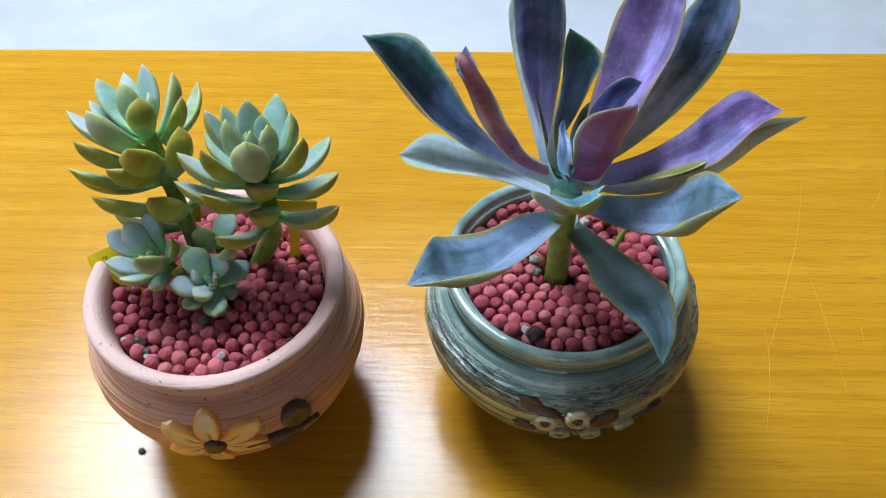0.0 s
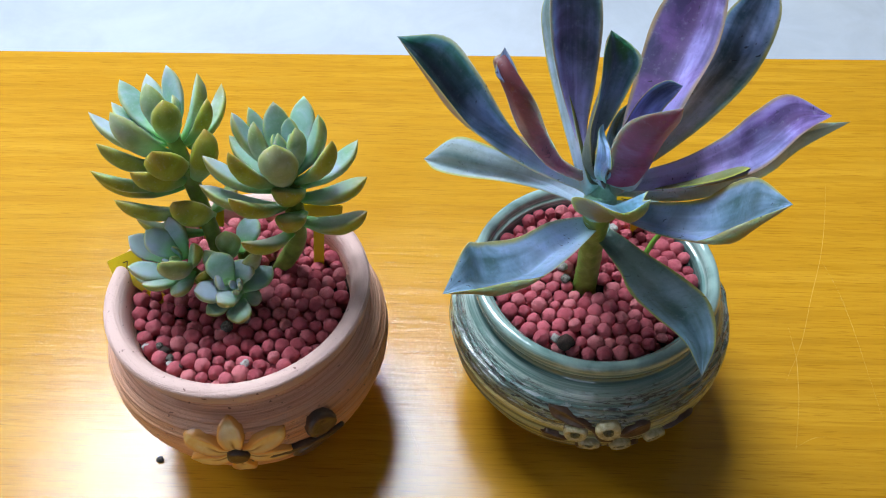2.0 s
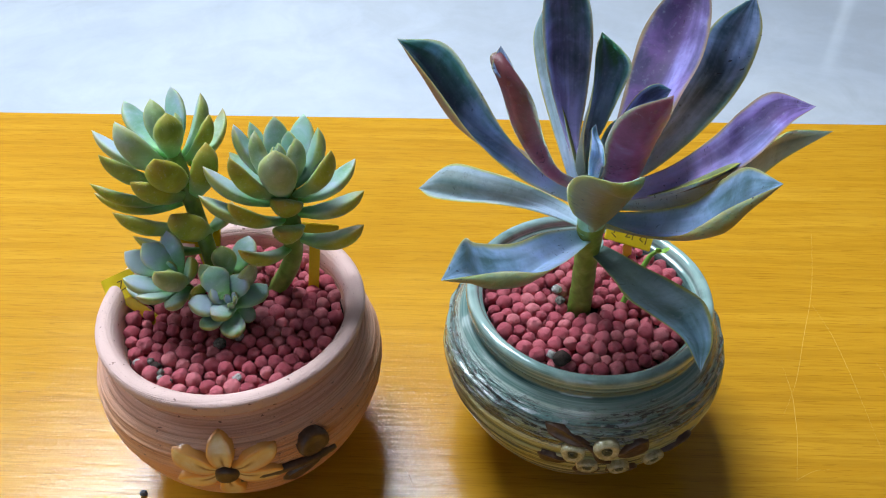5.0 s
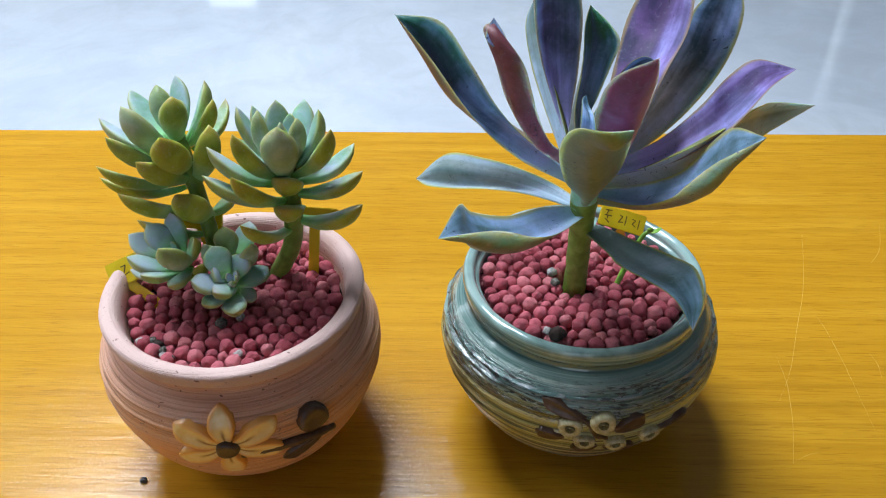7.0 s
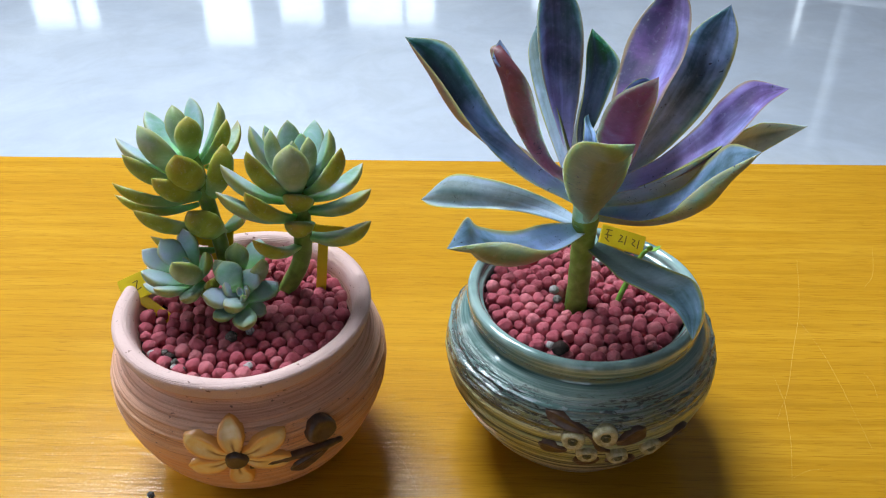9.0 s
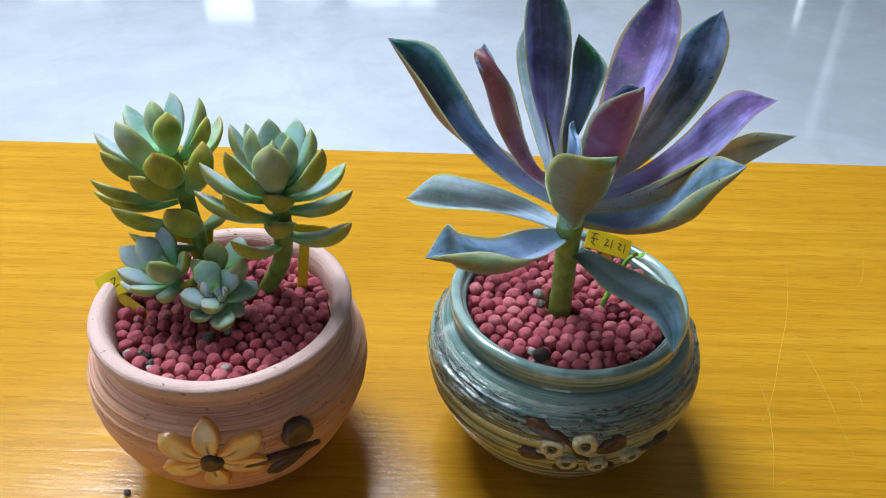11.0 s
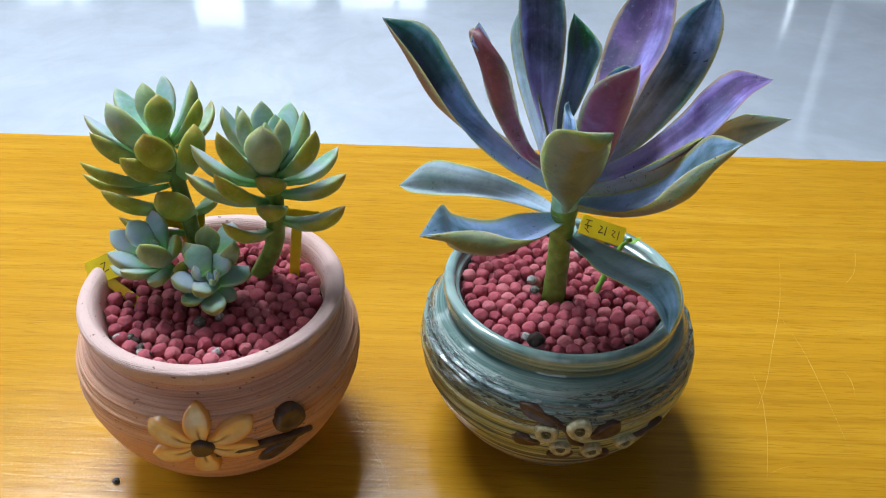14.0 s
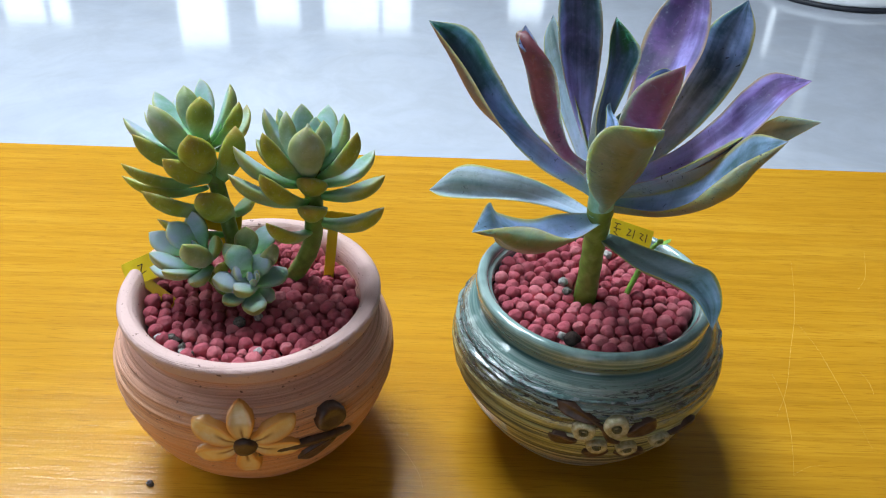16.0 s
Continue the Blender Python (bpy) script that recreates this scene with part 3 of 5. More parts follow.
# window openings of the far wall: left, right, foot, head; the last slit is added for a pale streak reflected in the
# floor
OPENINGS = [(-3.9, -3.2, 0.5, 1.75), (-2.25, -1.72, 0.45, 1.95), (-1.50, -1.02, 0.45, 1.72), (-0.84, 0.06, 0.45, 1.75), (0.95, 1.35, 0.45, 1.6), (3.55, 3.68, -0.2, 1.9)]


def far_wall():
    bm = bmesh.new()
    y0, y1 = WALLY, WALLY + 0.2
    x = -4.6
    for a, b, lo, hi in OPENINGS:
        box(bm, (x, y0, FLOOR), (a, y1, CEIL))
        box(bm, (a, y0, FLOOR), (b, y1, lo))
        box(bm, (a, y0, hi), (b, y1, CEIL))
        x = b
    box(bm, (x, y0, FLOOR), (4.6, y1, CEIL))
    tagged(part("wall_north", bm, PAINT, None), "white painted wall with a row of windows", "wall", kind="structure")


def window(k, a, b, lo, hi):
    w = thing("window_%d" % k, ((a + b) / 2, WALLY + 0.1, lo), "grey framed window out of view, full of daylight", "window")
    tagged(w, kind="structure")
    f = 0.03
    y0, y1 = WALLY + 0.07, WALLY + 0.13
    bm = bmesh.new()
    box(bm, (a, y0, lo), (a + f, y1, hi))
    box(bm, (b - f, y0, lo), (b, y1, hi))
    box(bm, (a + f, y0, lo), (b - f, y1, lo + f))
    box(bm, (a + f, y0, hi - f), (b - f, y1, hi))
    part("window_frame", bm, FRAME, w)
    if b - a > 0.6:
        bm = bmesh.new()
        mid = a + (b - a) * 0.64
        box(bm, (mid - 0.02, y0 + 0.005, lo + f), (mid + 0.02, y1 - 0.005, hi - f))
        part("mullion", bm, FRAME, w)


far_wall()
for k, o in enumerate(OPENINGS):
    window(k + 1, *o)


def side_window(k, lo, hi, axis):
    """A plain two-light window frame that fills an opening out of view."""
    w = thing("window_%d" % k, [(p + q) / 2 for p, q in zip(lo, hi)], "grey framed window out of view, full of daylight", "window")
    tagged(w, kind="structure")
    f = 0.04
    o = 1 - axis
    for name, s0, s1, z0, z1 in (("jamb", 0.0, f, lo[2], hi[2]), ("jamb", hi[axis] - lo[axis] - f, hi[axis] - lo[axis], lo[2], hi[2]), ("rail", f, hi[axis] - lo[axis] - f, lo[2], lo[2] + f),
                                 ("rail", f, hi[axis] - lo[axis] - f, hi[2] - f, hi[2]), ("mullion", (hi[axis] - lo[axis]) / 2 - 0.02, (hi[axis] - lo[axis]) / 2 + 0.02, lo[2] + f, hi[2] - f)):
        p, q = [0, 0, z0], [0, 0, z1]
        p[axis], q[axis] = lo[axis] + s0, lo[axis] + s1
        p[o], q[o] = lo[o], hi[o]
        bm = bmesh.new()
        box(bm, p, q)
        part(name, bm, FRAME, w)


side_window(7, (-4.43, 0.6, -0.2), (-4.40, 4.0, 1.75), 1)
# the south window is added only to go with the fill lamp
side_window(8, (-1.4, -3.03, 0.25), (0.2, -3.0, 1.65), 0)

# unseen panel frames, added round the key lamp and the side lamp
def unseen_panel(x, y):
    panel = thing("unseen_light_panel", (x, y, CEIL), "unseen flat white panel standing in for a light source", "ceiling light", "ceiling light panels")
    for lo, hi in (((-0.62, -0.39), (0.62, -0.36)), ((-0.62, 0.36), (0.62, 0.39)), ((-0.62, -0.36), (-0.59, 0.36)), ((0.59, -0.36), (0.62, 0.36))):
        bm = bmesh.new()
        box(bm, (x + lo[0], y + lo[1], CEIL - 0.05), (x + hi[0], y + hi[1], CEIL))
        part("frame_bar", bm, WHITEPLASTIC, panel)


unseen_panel(KEY_X, KEY_Y)
unseen_panel(SIDE_X, SIDE_Y)

# the round foot of an appliance on the floor
FX, FY = 1.30, 2.56
foot = thing("fan_base", (FX, FY, FLOOR), "round white plastic fan base with dark rubber edge", "fan base")


def lathe(name, profile, centre, material, parent, sides=64, label="", shape=None, smooth=True):
    """Turns (radius, height) pairs round an upright axis."""
    verts, faces, zone = [], [], []
    m = len(profile)
    for j in range(sides):
        a = 2 * math.pi * j / sides
        for r, z in profile:
            rr, zz, cut = (r, z, 0.5) if shape is None else shape(r, z, a)
            zone.append((cut, 0, 0, 1))
            verts.append((centre[0] + rr * math.cos(a), centre[1] + rr * math.sin(a), centre[2] + zz))
    for j in range(sides):
        for k in range(m - 1):
            i2 = (j + 1) % sides
            faces.append((j * m + k, i2 * m + k, i2 * m + k + 1, j * m + k + 1))
    return mesh_object(name, verts, faces, material, parent, label, smooth=smooth, zone=zone if shape else None)


lathe("rubber_edge", [(0.0, 0.001), (0.265, 0.001), (0.270, 0.004), (0.270, 0.012), (0.264, 0.014), (0.0, 0.014)], (FX, FY, FLOOR), BLACK, foot, 96)
lathe("base_plate", [(0.260, 0.0135), (0.266, 0.018), (0.262, 0.03), (0.24, 0.042), (0.15, 0.055), (0.05, 0.075), (0.04, 0.10)], (FX, FY, FLOOR), WHITEPLASTIC, foot, 96)
lathe("pole", [(0.0, 0.075), (0.022, 0.075), (0.022, 0.60), (0.0, 0.60)], (FX, FY, FLOOR), WHITEPLASTIC, foot, 32)

# ---- the table ----
TURN_TABLE = -1.93
table = thing("table", (0, 0.5785, FLOOR), "honey-coloured varnished wooden table with fine grain and scratches", "table", rz=TURN_TABLE)
TABLE_M = Matrix.Translation((0, 0.5785, 0)) @ Matrix.Rotation(radians(TURN_TABLE), 4, "Z")


def table_parts():
    bm = bmesh.new()
    box(bm, (-0.80, -0.92, -0.028), (0.80, 0.0, 0.0), 0.0025)
    me = bpy.data.meshes.new("tabletop")
    bm.to_mesh(me)
    bm.free()
    me.materials.append(WOOD)
    top = new("tabletop", me)
    top.parent = table
    top.matrix_parent_inverse = Matrix.Translation((0, 0, -FLOOR))
    for sx, sy in ((-0.74, -0.86), (0.74, -0.86), (-0.74, -0.06), (0.74, -0.06)):
        bm = bmesh.new()
        box(bm, (sx - 0.025, sy - 0.025, FLOOR), (sx + 0.025, sy + 0.025, -0.0285), 0.004, TABLE_M)
        part("leg", bm, WOOD, table)
    for a, b, c, d in ((-0.715, 0.715, -0.072, -0.050), (-0.715, 0.715, -0.87, -0.848)):
        bm = bmesh.new()
        box(bm, (a, c, -0.085), (b, d, -0.0285), 0.002, TABLE_M)
        part("apron", bm, WOOD, table)


table_parts()


def scratch(points, width):
    """A hair-thin worn line in the varnish."""
    c = spline([(x, y, 0) for x, y in points], 24)
    verts, faces = [], []
    for k, p in enumerate(c):
        t = (c[min(k + 1, 24)] - c[max(k - 1, 0)]).normalized()
        side = Vector((-t.y, t.x, 0))
        w = 0.34 * width * (0.25 + 0.75 * math.sin(math.pi * (k + 0.5) / 25)) * (0.6 + 0.4 * noise.noise(p * 400))
        verts += [p + side * w + Vector((0, 0, 0.00006)), p - side * w + Vector((0, 0, 0.00006)), p + Vector((0, 0, 0.00012))]
    for k in range(24):
        i = 3 * k
        faces += [(i, i + 2, i + 5, i + 3), (i + 2, i + 1, i + 4, i + 5)]
    mesh_object("scratch", verts, faces, SCRATCH, table)


scratch([(0.236, 0.434), (0.224, 0.397), (0.214, 0.371), (0.201, 0.343), (0.186, 0.310), (0.172, 0.287)], 0.00042)
scratch([(0.182, 0.322), (0.181, 0.302), (0.178, 0.287), (0.174, 0.271), (0.166, 0.247)], 0.00048)
scratch([(0.214, 0.370), (0.217, 0.345), (0.217, 0.321), (0.216, 0.299), (0.214, 0.265)], 0.00036)
scratch([(0.234, 0.323), (0.235, 0.314), (0.233, 0.303)], 0.00042)
scratch([(0.293, 0.447), (0.280, 0.417), (0.268, 0.402)], 0.00036)
scratch([(0.166, 0.248), (0.176, 0.253), (0.184, 0.254)], 0.0003)
scratch([(-0.029, 0.267), (-0.024, 0.260), (-0.019, 0.249), (-0.017, 0.240)], 0.00036)


def table_crumb():
    bm = bmesh.new()
    bmesh.ops.create_icosphere(bm, subdivisions=3, radius=0.0014)
    for v in bm.verts:
        v.co *= 1 + 0.4 * noise.noise(v.co * 900) + 0.2 * noise.noise(v.co * 2200)
        v.co = Vector((v.co.x * 1.2 - 0.145, v.co.y + 0.242, v.co.z * 0.8 + 0.0011))
    tagged(part("soil_crumb", bm, GREY, None, smooth=True), "tiny grey crumb of soil lying on the table", "soil crumb")


table_crumb()

# ---- pots ----
PL = (-0.0960, 0.2805)
PR = (0.0632, 0.2935)


def fine(profile, per=20):
    c = spline([(r, z, 0) for r, z in profile], per * (len(profile) - 1))
    return [(p.x, p.y) for p in c]


LEFT_OUT = [(0.030, 0.0005), (0.0342, 0.001), (0.0412, 0.008), (0.0521, 0.0215), (0.0593, 0.036), (0.0632, 0.050), (0.0634, 0.0585), (0.0618, 0.0665), (0.0574, 0.0730), (0.0544, 0.0768), (0.0546, 0.0800),
            (0.0572, 0.0824), (0.0583, 0.0866), (0.0574, 0.0889), (0.0546, 0.0896), (0.0518, 0.0886), (0.0499, 0.0855), (0.0490, 0.0805), (0.0482, 0.074), (0.0462, 0.060)]
RIGHT_OUT = [(0.035, 0.0005), (0.0395, 0.001), (0.0460, 0.008), (0.0552, 0.0205), (0.0617, 0.034), (0.0652, 0.0465), (0.0650, 0.056), (0.0624, 0.0640), (0.0585, 0.0700), (0.0550, 0.0735), (0.0546, 0.0760),
             (0.0557, 0.0780), (0.0560, 0.0820), (0.0548, 0.0842), (0.0525, 0.0845), (0.0508, 0.0832), (0.0500, 0.0806), (0.0484, 0.0795), (0.0476, 0.075), (0.0470, 0.068), (0.0455, 0.058)]


def combed(seed, top, depth, pitch, broken, ridges):
    """Uneven thrown grooves round the belly, and a slightly wavy rim."""
    def shape(r, z, a):
        ca, sa = math.cos(a), math.sin(a)
        body = 1.0 if z < top else max(0.0, 1 - (z - top) / 0.006)
        g = 0.6 - 2.4 * abs(noise.noise((ca * 0.22 + seed, sa * 0.22, z * pitch + 0.25 * math.sin(a + seed))))
        g2 = noise.noise((ca * 0.7 + seed, sa * 0.7, z * 1100))
        cut = body * (0.65 * g + 0.55 * g2)
        rr = r + depth * cut + 0.0005 * noise.noise((ca * 1.4, sa * 1.4, seed + z * 20))
        zz = z + 0.0010 * noise.noise((ca * 0.9 + seed, sa * 0.9, 7.7))
        for at, high, wide in ridges:
            rr += high * math.exp(-((zz - at) / wide) ** 2) * (0.7 + broken * noise.noise((ca * 7 * broken, sa * 7 * broken, at * 900 + seed + z * 300)))
        rim = max(0.0, (z - 0.076) / 0.012)
        return rr, z + 0.0007 * rim * noise.noise((ca * 1.6 + seed, sa * 1.6, 3.1)), min(1.0, max(0.0, 0.5 + 0.5 * cut))
    return shape


def radius_at(profile, z):
    best = 0.05
    for (r0, z0), (r1, z1) in zip(profile, profile[1:]):
        if z0 <= z <= z1:
            return r0 + (r1 - r0) * (z - z0) / (z1 - z0)
    return best


def on_pot(centre, profile, angle, z, out):
    a = radians(angle)
    r = radius_at(profile, z) + out
    return Vector((centre[0] + r * math.cos(a), centre[1] + r * math.sin(a), z))


def relief(name, centre, profile, angle, z, length, width, turn, material, parent, height=0.0024, shape=POINTED, label="", start=0.0, curve=0.0):
    """A raised leaf or petal of clay laid on the pot's belly. turn: degrees, 0 to the right, 90 up."""
    n, m = 18, 12
    verts, faces, zone = [], [], []
    ct, st = math.cos(radians(turn)), math.sin(radians(turn))
    r0 = radius_at(profile, z)
    for k in range(n + 1):
        s = 0.5 - 0.5 * math.cos(math.pi * k / n)
        w = 0.5 * width * table_of(s, shape)
        for j in range(m + 1):
            u = -1 + 2 * j / m
            px = start + s * length
            py = u * w + curve * length * math.sin(math.pi * s)
            dx, dz = px * ct - py * st, px * st + py * ct
            h = height * (1 - abs(u) ** 9) * min(1, 0.35 + 3 * s) * min(1.0, 0.15 + 6 * (1 - s)) * (0.62 + 0.55 * max(abs(u) ** 1.6, s ** 6)) + (0.0008 if 0 < j < m and 0 < k < n else -0.0012)
            verts.append(on_pot(centre, profile, angle + math.degrees(dx / r0), z + dz * 0.90, h))
            zone.append((max(abs(u), s ** 8), s, 0, 0))
    for k in range(n):
        for j in range(m):
            i = k * (m + 1) + j
            faces.append((i, i + 1, i + m + 2, i + m + 1))
    return mesh_object(name, verts, faces, material, parent, label, zone=zone)


def button(name, centre, profile, angle, z, r, material, parent, height=0.003, dish=0.0, label=""):
    """A round clay disc on the belly."""
    height += 0.0010
    rows = [(1.0, -0.0010), (1.0, height * 0.6), (0.86, height), (0.55, height * (1 - 0.25 * dish)), (0.30, height * (1 - 0.9 * dish)), (0.0, height * (1 - dish))]
    verts, faces, sides = [], [], 24
    r0 = radius_at(profile, z)
    for f, h in rows:
        for j in range(sides):
            a = 2 * math.pi * j / sides
            rr = r * f * (1 + 0.05 * math.sin(3 * a + angle))
            verts.append(on_pot(centre, profile, angle + math.degrees(rr * math.cos(a) / r0), z + rr * math.sin(a) * 0.92, h))
    for k in range(len(rows) - 1):
        for j in range(sides):
            faces.append((k * sides + j, k * sides + (j + 1) % sides, (k + 1) * sides + (j + 1) % sides, (k + 1) * sides + j))
    return mesh_object(name, verts, faces, material, parent, label)


def vine(centre, profile, stops, r, parent):
    pts = [on_pot(centre, profile, a, z, 0.0014) for a, z in stops]
    return tube("vine", pts, [r * 0.7, r, r, r * 0.6], BROWN, parent, sides=10, n=24, rough=0.2, seed=3)


left_pot = thing("flower_pot", (*PL, 0), "round pink unglazed clay pot with a raised cream flower", "pot", "pots on the table")
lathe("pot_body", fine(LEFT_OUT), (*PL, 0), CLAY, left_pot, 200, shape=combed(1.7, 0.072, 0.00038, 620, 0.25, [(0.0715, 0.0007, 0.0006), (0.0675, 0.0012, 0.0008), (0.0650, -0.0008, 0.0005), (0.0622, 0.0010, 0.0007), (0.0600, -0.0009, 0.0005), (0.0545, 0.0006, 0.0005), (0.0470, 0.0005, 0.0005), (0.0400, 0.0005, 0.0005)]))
FLW = (-86.2, 0.0550)
for turn, ln, wd in ((95, 0.0176, 0.0128), (149, 0.0215, 0.0132), (31, 0.0212, 0.0126), (203, 0.0200, 0.0130), (272, 0.0180, 0.0124), (-16, 0.0205, 0.0126)):
    relief("petal", PL, LEFT_OUT, FLW[0], FLW[1], ln, wd, turn, PETAL, left_pot, shape=[(0, 0.40), (0.2, 0.66), (0.4, 0.92), (0.56, 1.0), (0.72, 0.92), (0.84, 0.70), (0.93, 0.40), (1, 0.05)], label="cream petal edged in brown", start=0.0035, height=0.003)
button("flower_centre", PL, LEFT_OUT, FLW[0], FLW[1], 0.0048, BROWN, left_pot, 0.0030, label="flat brown clay flower centre")
button("bud", PL, LEFT_OUT, -54.0, 0.0598, 0.0068, BROWN, left_pot, 0.0036, 0.3, "dark brown glazed clay bud")
vine(PL, LEFT_OUT, [(-82, 0.0495), (-70, 0.0505), (-60, 0.0495), (-51, 0.0470), (-44, 0.0440)], 0.0021, left_pot)
relief("clay_leaf", PL, LEFT_OUT, -49, 0.0465, 0.022, 0.0095, 208, BROWN, left_pot, 0.0022, label="narrow brown clay leaf")

right_pot = thing("flower_pot", (*PR, 0), "round sea-green glazed pot with raised clay blossoms", "pot", "pots on the table")
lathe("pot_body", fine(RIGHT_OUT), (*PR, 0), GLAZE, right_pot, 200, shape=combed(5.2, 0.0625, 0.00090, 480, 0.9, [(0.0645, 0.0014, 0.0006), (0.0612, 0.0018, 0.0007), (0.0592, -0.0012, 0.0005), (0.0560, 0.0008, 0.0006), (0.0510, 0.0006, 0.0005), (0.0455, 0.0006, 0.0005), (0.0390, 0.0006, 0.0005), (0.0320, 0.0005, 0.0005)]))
for a, z, r in ((-100.4, 0.0515, 0.0052), (-88.6, 0.0545, 0.0055), (-94.5, 0.0420, 0.0048), (-82.3, 0.0395, 0.0048), (-69.0, 0.0420, 0.0050)):
    b = button("blossom", PR, RIGHT_OUT, a, z, r * 0.98, CREAM, right_pot, 0.0032, 0.45, "cream clay blossom with a dark pit")
    button("pit", PR, RIGHT_OUT, a, z, r * 0.42, OLIVE, b, 0.0030, 0.5)
relief("clay_leaf", PR, RIGHT_OUT, -95, 0.0560, 0.021, 0.0070, 158, BROWN, right_pot, 0.0022)
vine(PR, RIGHT_OUT, [(-98, 0.0575), (-93, 0.0530), (-90.5, 0.0470), (-86, 0.0440)], 0.0014, right_pot)
relief("clay_leaf", PR, RIGHT_OUT, -84, 0.0490, 0.0150, 0.0100, 28, BROWN, right_pot, 0.0024)
relief("clay_leaf", PR, RIGHT_OUT, -102, 0.0430, 0.0130, 0.0090, 176, BROWN, right_pot, 0.0022)
relief("clay_leaf", PR, RIGHT_OUT, -65, 0.0420, 0.0170, 0.0060, 15, BROWN, right_pot, 0.0022)
relief("clay_leaf", PR, RIGHT_OUT, -89, 0.0370, 0.0120, 0.0080, 200, BROWN, right_pot, 0.0022)
relief("clay_leaf", PR, RIGHT_OUT, -86, 0.0350, 0.0150, 0.0075, -10, BROWN, right_pot, 0.0022)


# ---- clay pebbles ----
def pebble_mesh(seed):
    bm = bmesh.new()
    bmesh.ops.create_icosphere(bm, subdivisions=3, radius=1.0)
    rng = random.Random(seed)
    sx, sy, sz = (rng.uniform(0.92, 1.10) for _ in range(3))
    for v in bm.verts:
        v.co *= 1 + 0.17 * noise.noise(v.co * 1.1 + Vector((seed * 7.1, 0, 0))) + 0.10 * noise.noise(v.co * 3.3 + Vector((0, seed * 5.3, 0)))
        v.co = Vector((v.co.x * sx, v.co.y * sy, v.co.z * sz))
    me = bpy.data.meshes.new("pebble")
    bm.to_mesh(me)
    bm.free()
    me.materials.append(PEBBLE)
    me.polygons.foreach_set("use_smooth", [True] * len(me.polygons))
    return me


PEBBLES = [pebble_mesh(k) for k in range(14)]


def packed(radius, count, rng, gap):
    """Points spread over a disc, pushed apart until they hardly overlap."""
    a = rng.random(count) * 2 * math.pi
    r = radius * np.sqrt(rng.random(count))
    p = np.stack([r * np.cos(a), r * np.sin(a)], 1)
    for _ in range(160):
        d = p[:, None] - p[None]
        dist = np.linalg.norm(d, axis=2) + 1e-9
        push = np.clip(gap - dist, 0, None)
        np.fill_diagonal(push, 0)
        p = p + 0.28 * (d / dist[..., None] * push[..., None]).sum(1)
        far = np.linalg.norm(p, axis=1)
        p *= np.minimum(1, radius / far)[:, None]
    return p


def pebble_bed(centre, z, radius, count, seed, keep_out, label):
    bed = thing("pebble_bed", (*centre, z - 0.012), label, "pebbles", "pebble beds")
    # soil under the pebbles, blackened to deepen the shade in their gaps
    lathe("soil", [(0.0, 0.0), (0.030, 0.0005), (radius + 0.0032, 0.0)], (*centre, z - 0.0065), SOIL, bed, 48)
    rng = np.random.default_rng(seed)
    for layer in range(2):
        pts = packed(radius - 0.0006, count, rng, 0.0071)
        for x, y in pts:
            if any((x + centre[0] - kx) ** 2 + (y + centre[1] - ky) ** 2 < kr * kr for kx, ky, kr in keep_out):
                continue
            size = 0.0027 + 0.0011 * rng.random()
            if rng.random() < 0.15:
                size *= 0.75
            lump = 0.0016 * noise.noise((x * 55, y * 55, seed))
            ob = new("pebble", PEBBLES[int(rng.integers(len(PEBBLES)))])
            ob.parent = bed
            ob.location = (x, y, 0.012 - 0.0045 * layer + lump + 0.0026 * (rng.random() - 0.5))
            ob.rotation_euler = tuple(rng.random(3) * 6.28)
            ob.scale = (size, size, size)
    return bed


def crumb(bed, x, y, z, r, material, seed):
    bm = bmesh.new()
    bmesh.ops.create_icosphere(bm, subdivisions=3, radius=r)
    for v in bm.verts:
        v.co *= 1 + 0.35 * noise.noise(v.co / r * 1.2 + Vector((seed * 3.7, 0, 0))) + 0.18 * noise.noise(v.co / r * 3 + Vector((0, seed, 0)))
        v.co.z *= 0.8
        v.co += Vector((x, y, z))
    return part("crumb", bm, material, bed, smooth=True)


left_bed = pebble_bed(PL, 0.0795, 0.0452, 186, 11, [(-0.0835, 0.3010, 0.0055), (-0.0985, 0.284, 0.004)], "dark red round clay pebbles filling the pink pot")
right_bed = pebble_bed(PR, 0.0775, 0.0445, 180, 23, [(0.0590, 0.2905, 0.0080)], "dark red round clay pebbles filling the green pot")
crumb(left_bed, -0.0990, 0.2620, 0.0826, 0.0026, GREY, 1)
crumb(left_bed, -0.0915, 0.2665, 0.0819, 0.0020, PUMICE, 2)
crumb(left_bed, -0.1310, 0.2520, 0.0819, 0.0022, PUMICE, 3)
crumb(left_bed, -0.1262, 0.2522, 0.0821, 0.0017, GREY, 4)
crumb(left_bed, -0.1252, 0.2472, 0.0819, 0.0019, PUMICE, 5)
crumb(left_bed, -0.1205, 0.2462, 0.0817, 0.0017, GREY, 6)
crumb(left_bed, -0.1200, 0.2432, 0.0815, 0.0014, PUMICE, 7)
crumb(left_bed, -0.1165, 0.2420, 0.0815, 0.0019, GREY, 13)
crumb(left_bed, -0.1235, 0.2500, 0.0813, 0.0022, SOIL, 14)
crumb(left_bed, -0.0880, 0.2425, 0.0826, 0.0020, PUMICE, 8)
crumb(right_bed, 0.0465, 0.2535, 0.0815, 0.0036, SOIL, 9)
crumb(right_bed, 0.0425, 0.2560, 0.0810, 0.0020, PUMICE, 15)
crumb(right_bed, 0.0490, 0.2960, 0.0815, 0.0022, PUMICE, 10)
crumb(right_bed, 0.0500, 0.2890, 0.0810, 0.0022, GREY, 11)
crumb(right_bed, 0.0750, 0.3200, 0.0812, 0.0024, PUMICE, 12)

